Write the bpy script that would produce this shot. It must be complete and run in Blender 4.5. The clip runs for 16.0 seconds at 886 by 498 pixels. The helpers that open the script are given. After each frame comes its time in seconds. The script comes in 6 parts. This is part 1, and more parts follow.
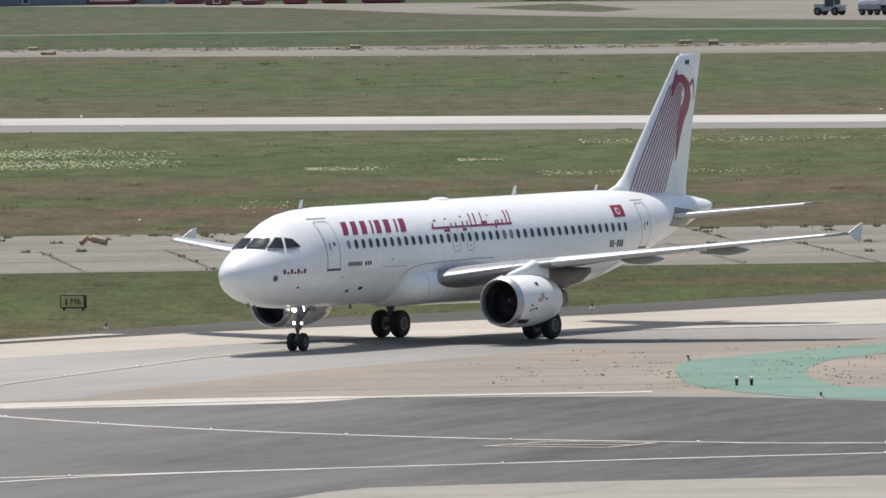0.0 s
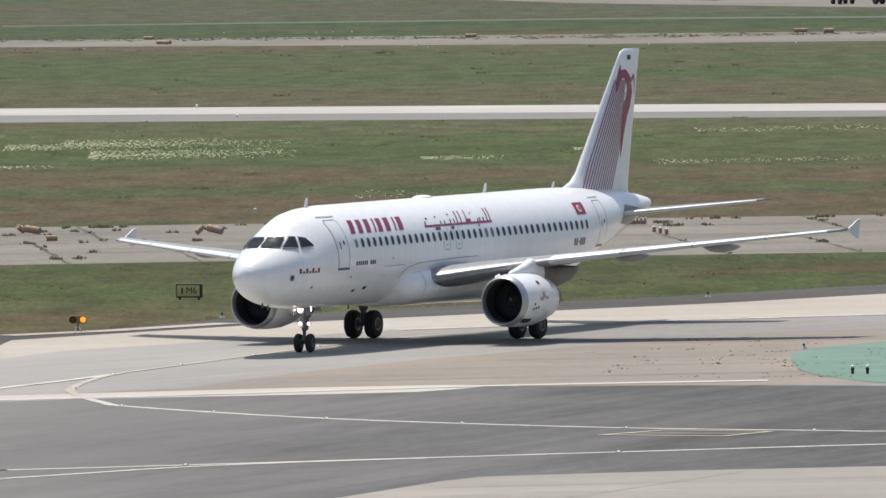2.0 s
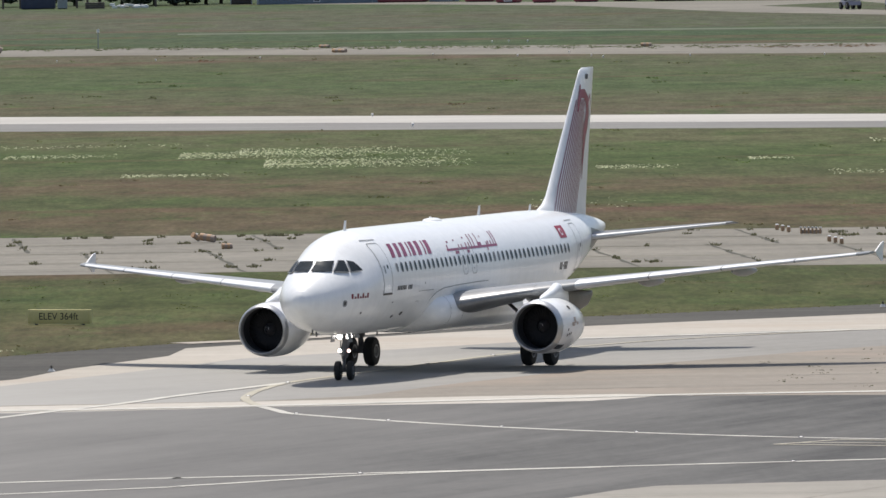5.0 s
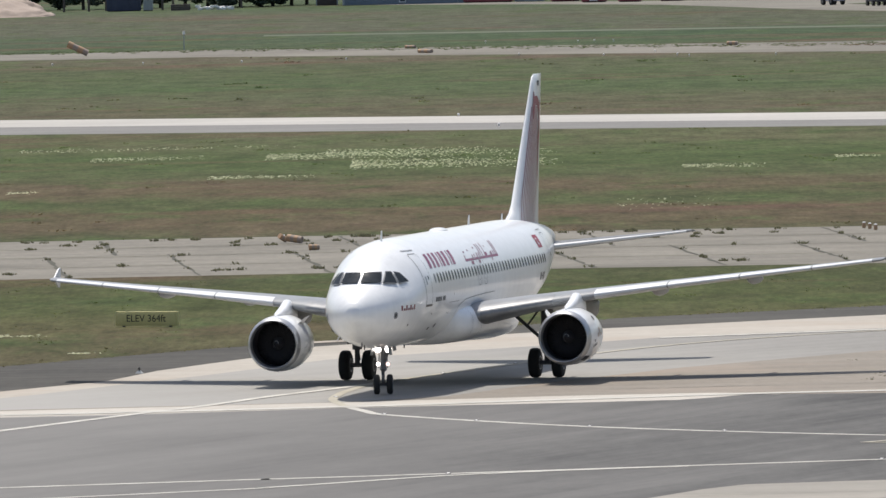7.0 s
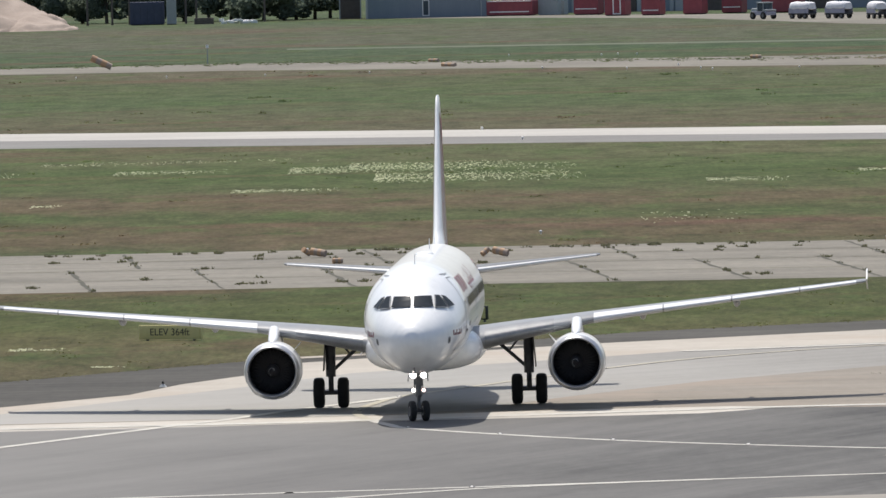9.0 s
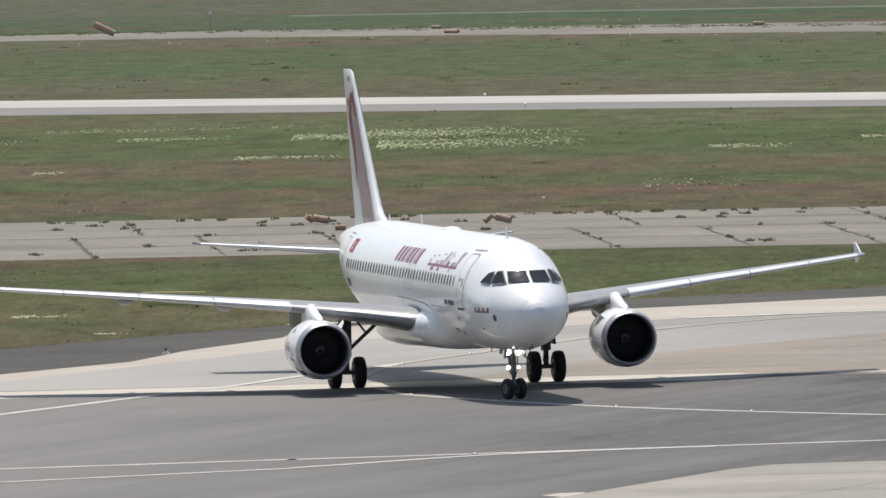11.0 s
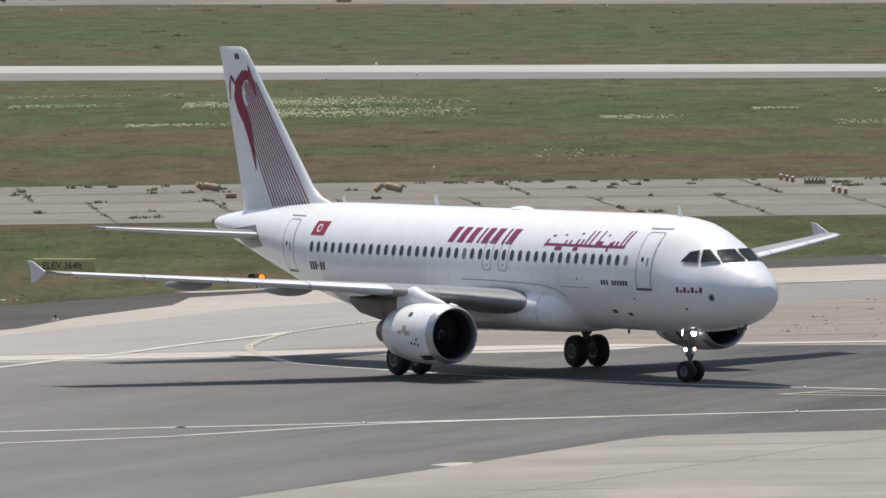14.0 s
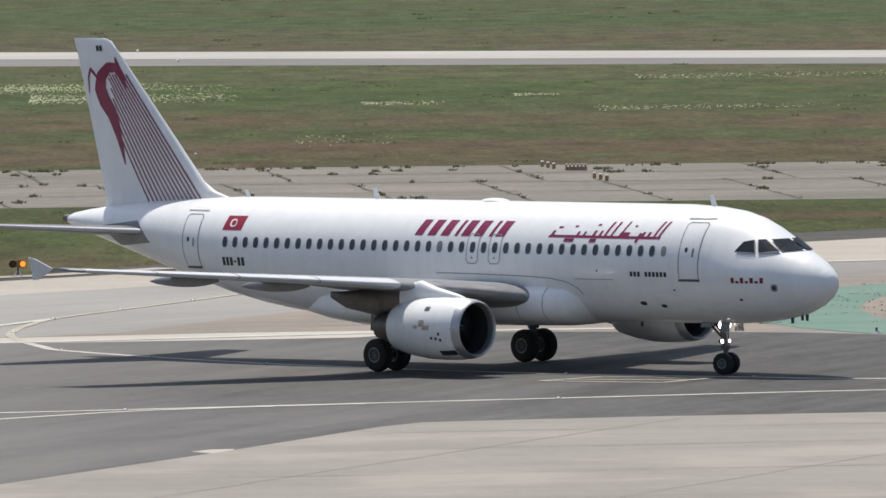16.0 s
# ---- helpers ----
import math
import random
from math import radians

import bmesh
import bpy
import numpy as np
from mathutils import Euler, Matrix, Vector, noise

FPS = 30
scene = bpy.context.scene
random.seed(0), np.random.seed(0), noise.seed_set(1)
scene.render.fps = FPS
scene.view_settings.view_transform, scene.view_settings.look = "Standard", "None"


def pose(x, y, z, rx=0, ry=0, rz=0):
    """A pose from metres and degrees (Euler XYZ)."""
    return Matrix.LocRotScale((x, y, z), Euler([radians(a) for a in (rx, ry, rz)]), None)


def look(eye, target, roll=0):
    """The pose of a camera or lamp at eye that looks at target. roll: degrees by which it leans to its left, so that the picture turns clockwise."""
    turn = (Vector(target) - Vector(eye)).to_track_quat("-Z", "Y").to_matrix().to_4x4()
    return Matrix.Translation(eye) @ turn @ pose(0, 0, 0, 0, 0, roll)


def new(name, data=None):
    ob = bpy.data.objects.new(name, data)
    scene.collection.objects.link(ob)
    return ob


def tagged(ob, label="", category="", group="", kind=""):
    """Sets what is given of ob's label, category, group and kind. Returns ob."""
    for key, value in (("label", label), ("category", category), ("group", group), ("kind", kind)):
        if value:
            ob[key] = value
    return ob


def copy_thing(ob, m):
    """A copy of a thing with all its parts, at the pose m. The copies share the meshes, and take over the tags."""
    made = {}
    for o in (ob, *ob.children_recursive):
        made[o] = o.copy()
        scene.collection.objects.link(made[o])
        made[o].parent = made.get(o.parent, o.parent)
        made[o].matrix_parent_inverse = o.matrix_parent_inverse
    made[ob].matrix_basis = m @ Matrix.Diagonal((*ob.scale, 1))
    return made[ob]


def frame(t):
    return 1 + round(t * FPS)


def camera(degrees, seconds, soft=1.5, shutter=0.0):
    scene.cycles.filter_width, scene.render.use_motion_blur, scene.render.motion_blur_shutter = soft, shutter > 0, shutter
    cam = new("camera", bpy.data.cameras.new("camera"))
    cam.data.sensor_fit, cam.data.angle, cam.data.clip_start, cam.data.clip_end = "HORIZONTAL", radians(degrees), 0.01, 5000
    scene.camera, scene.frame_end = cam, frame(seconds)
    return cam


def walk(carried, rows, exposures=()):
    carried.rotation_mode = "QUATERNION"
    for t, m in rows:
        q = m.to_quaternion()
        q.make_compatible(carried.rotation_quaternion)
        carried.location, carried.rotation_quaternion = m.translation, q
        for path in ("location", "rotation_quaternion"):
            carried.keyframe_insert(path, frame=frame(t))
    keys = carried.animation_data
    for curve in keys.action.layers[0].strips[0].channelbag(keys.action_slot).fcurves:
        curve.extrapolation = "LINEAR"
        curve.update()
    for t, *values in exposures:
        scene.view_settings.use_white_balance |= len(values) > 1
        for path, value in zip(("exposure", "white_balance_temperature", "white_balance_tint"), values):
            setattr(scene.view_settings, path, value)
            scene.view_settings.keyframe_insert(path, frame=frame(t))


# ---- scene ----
# camera on a tripod, panning after the airliner
FOV = 4.1540
EYE = (0.0, 0.0, 20.709)
cam = camera(FOV, 16.0, soft=1.5)

def gaze(yaw, pitch, roll):
    """Camera pose from a pan to the left, a tilt upwards and a lean, in degrees."""
    a, b = radians(yaw), radians(pitch)
    way = Vector((-math.sin(a) * math.cos(b), math.cos(a) * math.cos(b), math.sin(b)))
    return look(EYE, Vector(EYE) + way * 100, roll)

walk(cam, [(t, gaze(y, p, r)) for t, y, p, r in (
    (0.0, -1.7705, -1.8884, -0.947),
    (0.2, -1.6566, -1.8784, -0.941),
    (0.5, -1.5513, -1.8502, -0.979),
    (0.7, -1.5321, -1.8288, -1.005),
    (1.0, -1.4292, -1.8625, -0.863),
    (1.2, -1.3007, -1.8875, -0.745),
    (1.5, -1.4027, -1.8871, -0.684),
    (1.7, -1.3376, -1.9170, -0.740),
    (2.0, -1.2267, -1.9317, -1.034),
    (2.2, -1.1830, -1.9331, -1.024),
    (2.5, -1.0747, -1.9457, -1.206),
    (2.8, -0.9353, -2.0180, -1.296),
    (3.0, -0.8204, -2.0669, -1.303),
    (3.2, -0.7219, -2.0913, -1.235),
    (3.5, -0.5957, -2.0834, -0.927),
    (3.7, -0.5336, -2.0359, -0.896),
    (4.0, -0.4754, -1.9260, -0.891),
    (4.2, -0.4917, -1.8762, -0.874),
    (6.3, -0.1249, -1.8758, -1.143),
    (6.5, -0.1014, -1.8720, -1.182),
    (6.7, -0.0856, -1.8685, -1.215),
    (7.0, 0.0020, -1.8685, -1.266),
    (7.2, 0.0275, -1.8436, -1.191),
    (7.5, 0.0435, -1.8124, -1.222),
    (7.8, 0.0719, -1.8060, -1.217),
    (8.0, 0.0482, -1.8038, -1.193),
    (8.2, 0.0347, -1.7966, -1.195),
    (8.5, 0.0400, -1.7820, -1.209),
    (8.8, 0.0577, -1.7856, -1.235),
    (9.0, 0.1111, -1.8026, -1.295),
    (9.2, 0.1317, -1.8163, -1.341),
    (11.3, 0.1249, -1.9645, -1.257),
    (11.5, 0.1018, -1.9624, -1.180),
    (11.7, 0.0620, -1.9324, -1.156),
    (12.0, 0.0233, -1.8915, -1.058),
    (12.2, -0.0082, -1.9006, -1.061),
    (12.5, -0.0729, -1.8932, -1.078),
    (12.8, -0.0925, -1.9240, -0.978),
    (13.0, -0.0997, -1.9467, -0.956),
    (13.3, -0.1236, -1.9796, -0.716),
    (13.5, -0.1500, -1.9922, -0.791),
    (13.7, -0.2623, -2.0411, -0.833),
    (14.0, -0.3841, -2.1123, -0.847),
    (14.3, -0.5202, -2.1236, -0.792),
    (14.5, -0.6133, -2.1175, -0.813),
    (14.7, -0.7012, -2.0891, -0.657),
    (15.0, -0.9497, -2.1032, -0.776),
    (15.2, -1.0855, -2.1326, -0.694),
    (15.5, -1.2479, -2.1439, -0.816),
    (15.8, -1.4070, -2.1626, -0.815),
    (16.0, -1.5035, -2.1911, -0.827),
)], exposures=((0.0, -0.03), (3.0, -0.06), (6.5, -0.08), (9.0, -0.01), (11.5, -0.10), (14.0, -0.19), (16.0, -0.17)))

# ---- daylight ----
SUN_FROM = Vector((-0.12, 0.36, 1.0)).normalized()
world = bpy.data.worlds.new("sky")
scene.world = world
world.use_nodes = True
_n = world.node_tree.nodes
_sky = _n.new("ShaderNodeTexSky")
_sky.sky_type, _sky.sun_disc = "NISHITA", False
_sky.sun_elevation = math.asin(SUN_FROM.z)
_sky.sun_rotation = math.atan2(SUN_FROM.x, SUN_FROM.y)
_sky.dust_density = 2.5
world.node_tree.links.new(_sky.outputs[0], _n["Background"].inputs[0])
_n["Background"].inputs[1].default_value = 0.125
sun = new("sun", bpy.data.lights.new("sun", "SUN"))
sun.data.energy, sun.data.angle, sun.data.color = 4.5, radians(0.53), (1.0, 0.95, 0.88)
sun.matrix_world = look(SUN_FROM * 100, (0, 0, 0))
scene.view_settings.exposure = 0.0


# ---- materials ----
def nodes_of(name):
    m = bpy.data.materials.new(name)
    m.use_nodes = True
    return m, m.node_tree.nodes, m.node_tree.links, m.node_tree.nodes["Principled BSDF"]


def coords(n, l, scale, space="Object", turn=0.0):
    tc, mp = n.new("ShaderNodeTexCoord"), n.new("ShaderNodeMapping")
    mp.inputs["Scale"].default_value = scale
    way = tc.outputs[space]
    if turn:
        rot = n.new("ShaderNodeMapping")
        rot.inputs["Rotation"].default_value = (0, 0, -radians(turn))
        l.new(way, rot.inputs[0])
        way = rot.outputs[0]
    l.new(way, mp.inputs[0])
    return mp.outputs[0]


def noise_tex(n, l, vec, scale, detail=6.0, rough=0.6):
    t = n.new("ShaderNodeTexNoise")
    t.inputs["Scale"].default_value, t.inputs["Detail"].default_value, t.inputs["Roughness"].default_value = scale, detail, rough
    l.new(vec, t.inputs["Vector"])
    return t.outputs[0]


def ramp(n, l, fac, stops):
    r = n.new("ShaderNodeValToRGB")
    els = r.color_ramp.elements
    while len(els) < len(stops):
        els.new(0.5)
    for e, (p, c) in zip(els, stops):
        e.position, e.color = p, (*c, 1.0) if len(c) == 3 else c
    l.new(fac, r.inputs[0])
    return r.outputs[0]


def mix(n, l, fac, a, b, mode="MIX"):
    m = n.new("ShaderNodeMix")
    m.data_type, m.blend_type = "RGBA", mode
    for s, v in ((0, fac), (6, a), (7, b)):
        if isinstance(v, (int, float)):
            m.inputs[s].default_value = v
        elif isinstance(v, tuple):
            m.inputs[s].default_value = (*v, 1.0)
        else:
            l.new(v, m.inputs[s])
    return m.outputs[2]


def bump(n, l, h, bsdf, strength=0.3, dist=0.02):
    b = n.new("ShaderNodeBump")
    b.inputs["Strength"].default_value, b.inputs["Distance"].default_value = strength, dist
    l.new(h, b.inputs["Height"])
    l.new(b.outputs[0], bsdf.inputs["Normal"])


def two_tone(name, dark, light, rough=0.6, metal=0.0, scale=1.5, fine=12.0, stretch=(1, 1, 1), bumpy=0.15, coat=0.0, space="Object", dist=0.01):
    """A surface that drifts between two colours at two sizes, with fine relief."""
    m, n, l, b = nodes_of(name)
    v = coords(n, l, stretch, space)
    big, small = noise_tex(n, l, v, scale), noise_tex(n, l, v, fine, 8.0, 0.7)
    c = ramp(n, l, mix(n, l, 0.4, big, small), [(0.3, dark), (0.7, light)])
    l.new(c, b.inputs["Base Color"])
    b.inputs["Metallic"].default_value = metal
    l.new(ramp(n, l, small, [(0.2, (rough * 0.85,) * 3), (0.8, (min(1, rough * 1.15),) * 3)]), b.inputs["Roughness"])
    b.inputs["Coat Weight"].default_value = coat
    if bumpy:
        bump(n, l, small, b, bumpy, dist)
    return m


def pavement_mat(name, dark, light, streak=(0.02, 0.3), scale=1.0, stain=0.0, warm=None, worn=None, turn=0.0):
    """Worn paving: broad patches, wheel-track streaks, fine aggregate."""
    dark, light = [tuple(k * x for k, x in zip((0.875, 0.865, 0.838), c)) for c in (dark, light)]
    m, n, l, b = nodes_of(name)
    v = coords(n, l, (1, 1, 1))
    vs = coords(n, l, (streak[0], streak[1], 1), turn=turn)
    big = noise_tex(n, l, v, 0.035 * scale, 5)
    st = noise_tex(n, l, vs, 1.0, 5, 0.65)
    fine = noise_tex(n, l, coords(n, l, (1, 0.2, 1)), 1.7, 8, 0.75)
    f = mix(n, l, 0.5, big, st)
    streaks = noise_tex(n, l, coords(n, l, (0.12, 1, 1), turn=turn), 0.9, 7, 0.75)
    f = mix(n, l, 0.28, f, fine)
    f = mix(n, l, 0.30, f, streaks)
    c = ramp(n, l, f, [(0.385, dark), (0.615, light)])
    if warm:
        c = mix(n, l, ramp(n, l, noise_tex(n, l, v, 0.09, 6), [(0.5, (0, 0, 0)), (0.62, (0.6,) * 3)]), c, warm)
    if worn:
        # older, bleached paving towards the west
        sep = n.new("ShaderNodeSeparateXYZ")
        l.new(coords(n, l, (0.022, 0.022, 1)), sep.inputs[0])
        away = n.new("ShaderNodeMath")
        away.operation = "SUBTRACT"
        l.new(mix(n, l, 0.5, big, st), away.inputs[0])
        l.new(sep.outputs[0], away.inputs[1])
        c = mix(n, l, ramp(n, l, away.outputs[0], [(0.10, (0, 0, 0)), (0.85, (0.75,) * 3)]), c, worn)
    if stain:
        s = ramp(n, l, noise_tex(n, l, coords(n, l, (0.25, 1, 1)), 0.5, 7, 0.75), [(0.6, (0, 0, 0)), (0.72, (stain,) * 3)])
        c = mix(n, l, s, c, tuple(x * 0.45 for x in dark))
    l.new(c, b.inputs["Base Color"])
    b.inputs["Roughness"].default_value = 0.92
    b.inputs["Specular IOR Level"].default_value = 0.25
    bump(n, l, fine, b, 0.25, 0.02)
    return m


def grass_colour(n, l):
    """Meadow colour by place: green, straw, rusty sorrel."""
    v, vs = coords(n, l, (1, 1, 1)), coords(n, l, (1.1, 0.34, 1))
    big = noise_tex(n, l, coords(n, l, (0.4, 1, 1)), 0.020, 3, 0.5)
    mid = noise_tex(n, l, vs, 0.09, 6, 0.7)
    small = noise_tex(n, l, coords(n, l, (1, 0.13, 1)), 0.9, 6, 0.75)
    tone = mix(n, l, 0.42, big, mid)
    tone = mix(n, l, 0.3, tone, small)
    c = ramp(n, l, tone, [(0.40, (0.040, 0.062, 0.020)), (0.465, (0.072, 0.092, 0.034)), (0.53, (0.106, 0.104, 0.056)), (0.59, (0.128, 0.092, 0.064))])
    # broad belts of sorrel, grass and dry ground across the field
    sep, along, wave = n.new("ShaderNodeSeparateXYZ"), n.new("ShaderNodeMath"), n.new("ShaderNodeMath")
    l.new(v, sep.inputs[0])
    along.operation = wave.operation = "MULTIPLY_ADD"
    l.new(sep.outputs[0], along.inputs[0])
    along.inputs[1].default_value = 0.3
    l.new(sep.outputs[1], along.inputs[2])
    l.new(mid, wave.inputs[0])
    wave.inputs[1].default_value = 64.0
    l.new(along.outputs[0], wave.inputs[2])
    span_of = n.new("ShaderNodeMapRange")
    span_of.inputs[1].default_value, span_of.inputs[2].default_value = 532.0, 1732.0
    l.new(wave.outputs[0], span_of.inputs[0])
    belts = ramp(n, l, span_of.outputs[0], [((s - 500) / 1200, col) for s, col in (
        (500, (0.086, 0.068, 0.036)), (530, (0.088, 0.078, 0.032)), (555, (0.066, 0.077, 0.022)), (600, (0.056, 0.062, 0.022)), (655, (0.062, 0.066, 0.030)), (674, (0.104, 0.070, 0.044)), (700, (0.100, 0.072, 0.042)), (718, (0.066, 0.080, 0.030)), (732, (0.080, 0.080, 0.036)), (748, (0.114, 0.074, 0.048)), (764, (0.098, 0.080, 0.044)), (782, (0.058, 0.082, 0.026)), (820, (0.066, 0.092, 0.030)), (880, (0.090, 0.100, 0.044)), (960, (0.108, 0.090, 0.060)),
        (1010, (0.092, 0.088, 0.050)), (1070, (0.056, 0.092, 0.034)), (1150, (0.074, 0.091, 0.042)), (1230, (0.106, 0.092, 0.062)), (1310, (0.046, 0.080, 0.038)), (1370, (0.050, 0.082, 0.046)), (1430, (0.088, 0.092, 0.066)), (1540, (0.092, 0.092, 0.066)), (1620, (0.066, 0.094, 0.050)), (1700, (0.060, 0.090, 0.046)))])
    c = mix(n, l, 0.72, c, belts)
    lush = ramp(n, l, noise_tex(n, l, vs, 0.11, 7, 0.72), [(0.52, (0, 0, 0)), (0.64, (0.75,) * 3)])
    c = mix(n, l, lush, c, (0.062, 0.094, 0.028))
    red = ramp(n, l, noise_tex(n, l, coords(n, l, (0.4, 1.0, 1)), 0.035, 7, 0.68), [(0.54, (0, 0, 0)), (0.68, (0.7,) * 3)])
    c = mix(n, l, red, c, (0.132, 0.066, 0.052))
    pale = ramp(n, l, noise_tex(n, l, coords(n, l, (0.6, 0.5, 1)), 0.22, 9, 0.8), [(0.60, (0, 0, 0)), (0.72, (0.5,) * 3)])
    c = mix(n, l, pale, c, (0.21, 0.205, 0.125))
    c = mix(n, l, 0.10, c, (0.100, 0.110, 0.092))
    # clumps: dark hollows and lighter swathes a few metres across
    clump = noise_tex(n, l, coords(n, l, (1, 0.30, 1)), 0.33, 7, 0.72)
    return mix(n, l, 1.0, c, ramp(n, l, clump, [(0.34, (0.70,) * 3), (0.50, (1.03,) * 3), (0.66, (1.32,) * 3)]), "MULTIPLY")


def grass_mat():
    m, n, l, b = nodes_of("airfield_grass")
    fine = noise_tex(n, l, coords(n, l, (1, 0.12, 1)), 2.6, 8, 0.8)
    c = mix(n, l, 1.0, grass_colour(n, l), ramp(n, l, fine, [(0.3, (0.50,) * 3), (0.7, (1.20,) * 3)]), "MULTIPLY")
    l.new(c, b.inputs["Base Color"])
    b.inputs["Roughness"].default_value, b.inputs["Specular IOR Level"].default_value = 1.0, 0.1
    bump(n, l, fine, b, 0.5, 0.15)
    return m


def blade_mat(name, tint=None):
    """Grass blades: the meadow colour, each tuft lightened by its own amount to offset shaded sides."""
    m, n, l, b = nodes_of(name)
    g = n.new("ShaderNodeNewGeometry")
    f = ramp(n, l, g.outputs["Random Per Island"], [(0.0, (1.15,) * 3), (1.0, (1.9,) * 3)])
    if tint:
        base = ramp(n, l, noise_tex(n, l, coords(n, l, (1, 1, 1)), 0.4), [(0.35, tint), (0.65, tuple(x * 1.25 for x in tint))])
    else:
        base = grass_colour(n, l)
    c = mix(n, l, 1.0, base, f, "MULTIPLY")
    l.new(c, b.inputs["Base Color"])
    b.inputs["Roughness"].default_value, b.inputs["Specular IOR Level"].default_value = 0.9, 0.15
    # thin leaves let the sun shine through them
    through_light, both = n.new("ShaderNodeBsdfTranslucent"), n.new("ShaderNodeMixShader")
    both.inputs[0].default_value = 0.55
    l.new(c, through_light.inputs[0])
    l.new(b.outputs[0], both.inputs[1])
    l.new(through_light.outputs[0], both.inputs[2])
    l.new(both.outputs[0], n["Material Output"].inputs[0])
    return m


def paint_white():
    m, n, l, b = nodes_of("aircraft_white_paint")
    v = coords(n, l, (0.35, 1, 1))
    dirt = noise_tex(n, l, v, 1.1, 7, 0.7)
    streak = noise_tex(n, l, coords(n, l, (2.5, 2.5, 0.25)), 1.2, 6, 0.7)
    c = ramp(n, l, mix(n, l, 0.5, dirt, streak), [(0.28, (0.78, 0.79, 0.785)), (0.58, (0.90, 0.908, 0.905))])
    l.new(c, b.inputs["Base Color"])
    l.new(ramp(n, l, dirt, [(0.3, (0.42,) * 3), (0.7, (0.27,) * 3)]), b.inputs["Roughness"])
    b.inputs["Coat Weight"].default_value, b.inputs["Coat Roughness"].default_value = 0.55, 0.09
    return m


def glow(name, colour, strength):
    m, n, l, b = nodes_of(name)
    b.inputs["Base Color"].default_value = (*colour, 1)
    b.inputs["Emission Color"].default_value, b.inputs["Emission Strength"].default_value = (*colour, 1), strength
    return m


def glass(name, colour, rough=0.05, shine=0.06):
    m, n, l, b = nodes_of(name)
    v = coords(n, l, (1, 1, 1))
    l.new(ramp(n, l, noise_tex(n, l, v, 3.0), [(0.3, colour), (0.7, tuple(x * 1.6 for x in colour))]), b.inputs["Base Color"])
    b.inputs["Roughness"].default_value, b.inputs["Specular IOR Level"].default_value = rough, shine
    return m


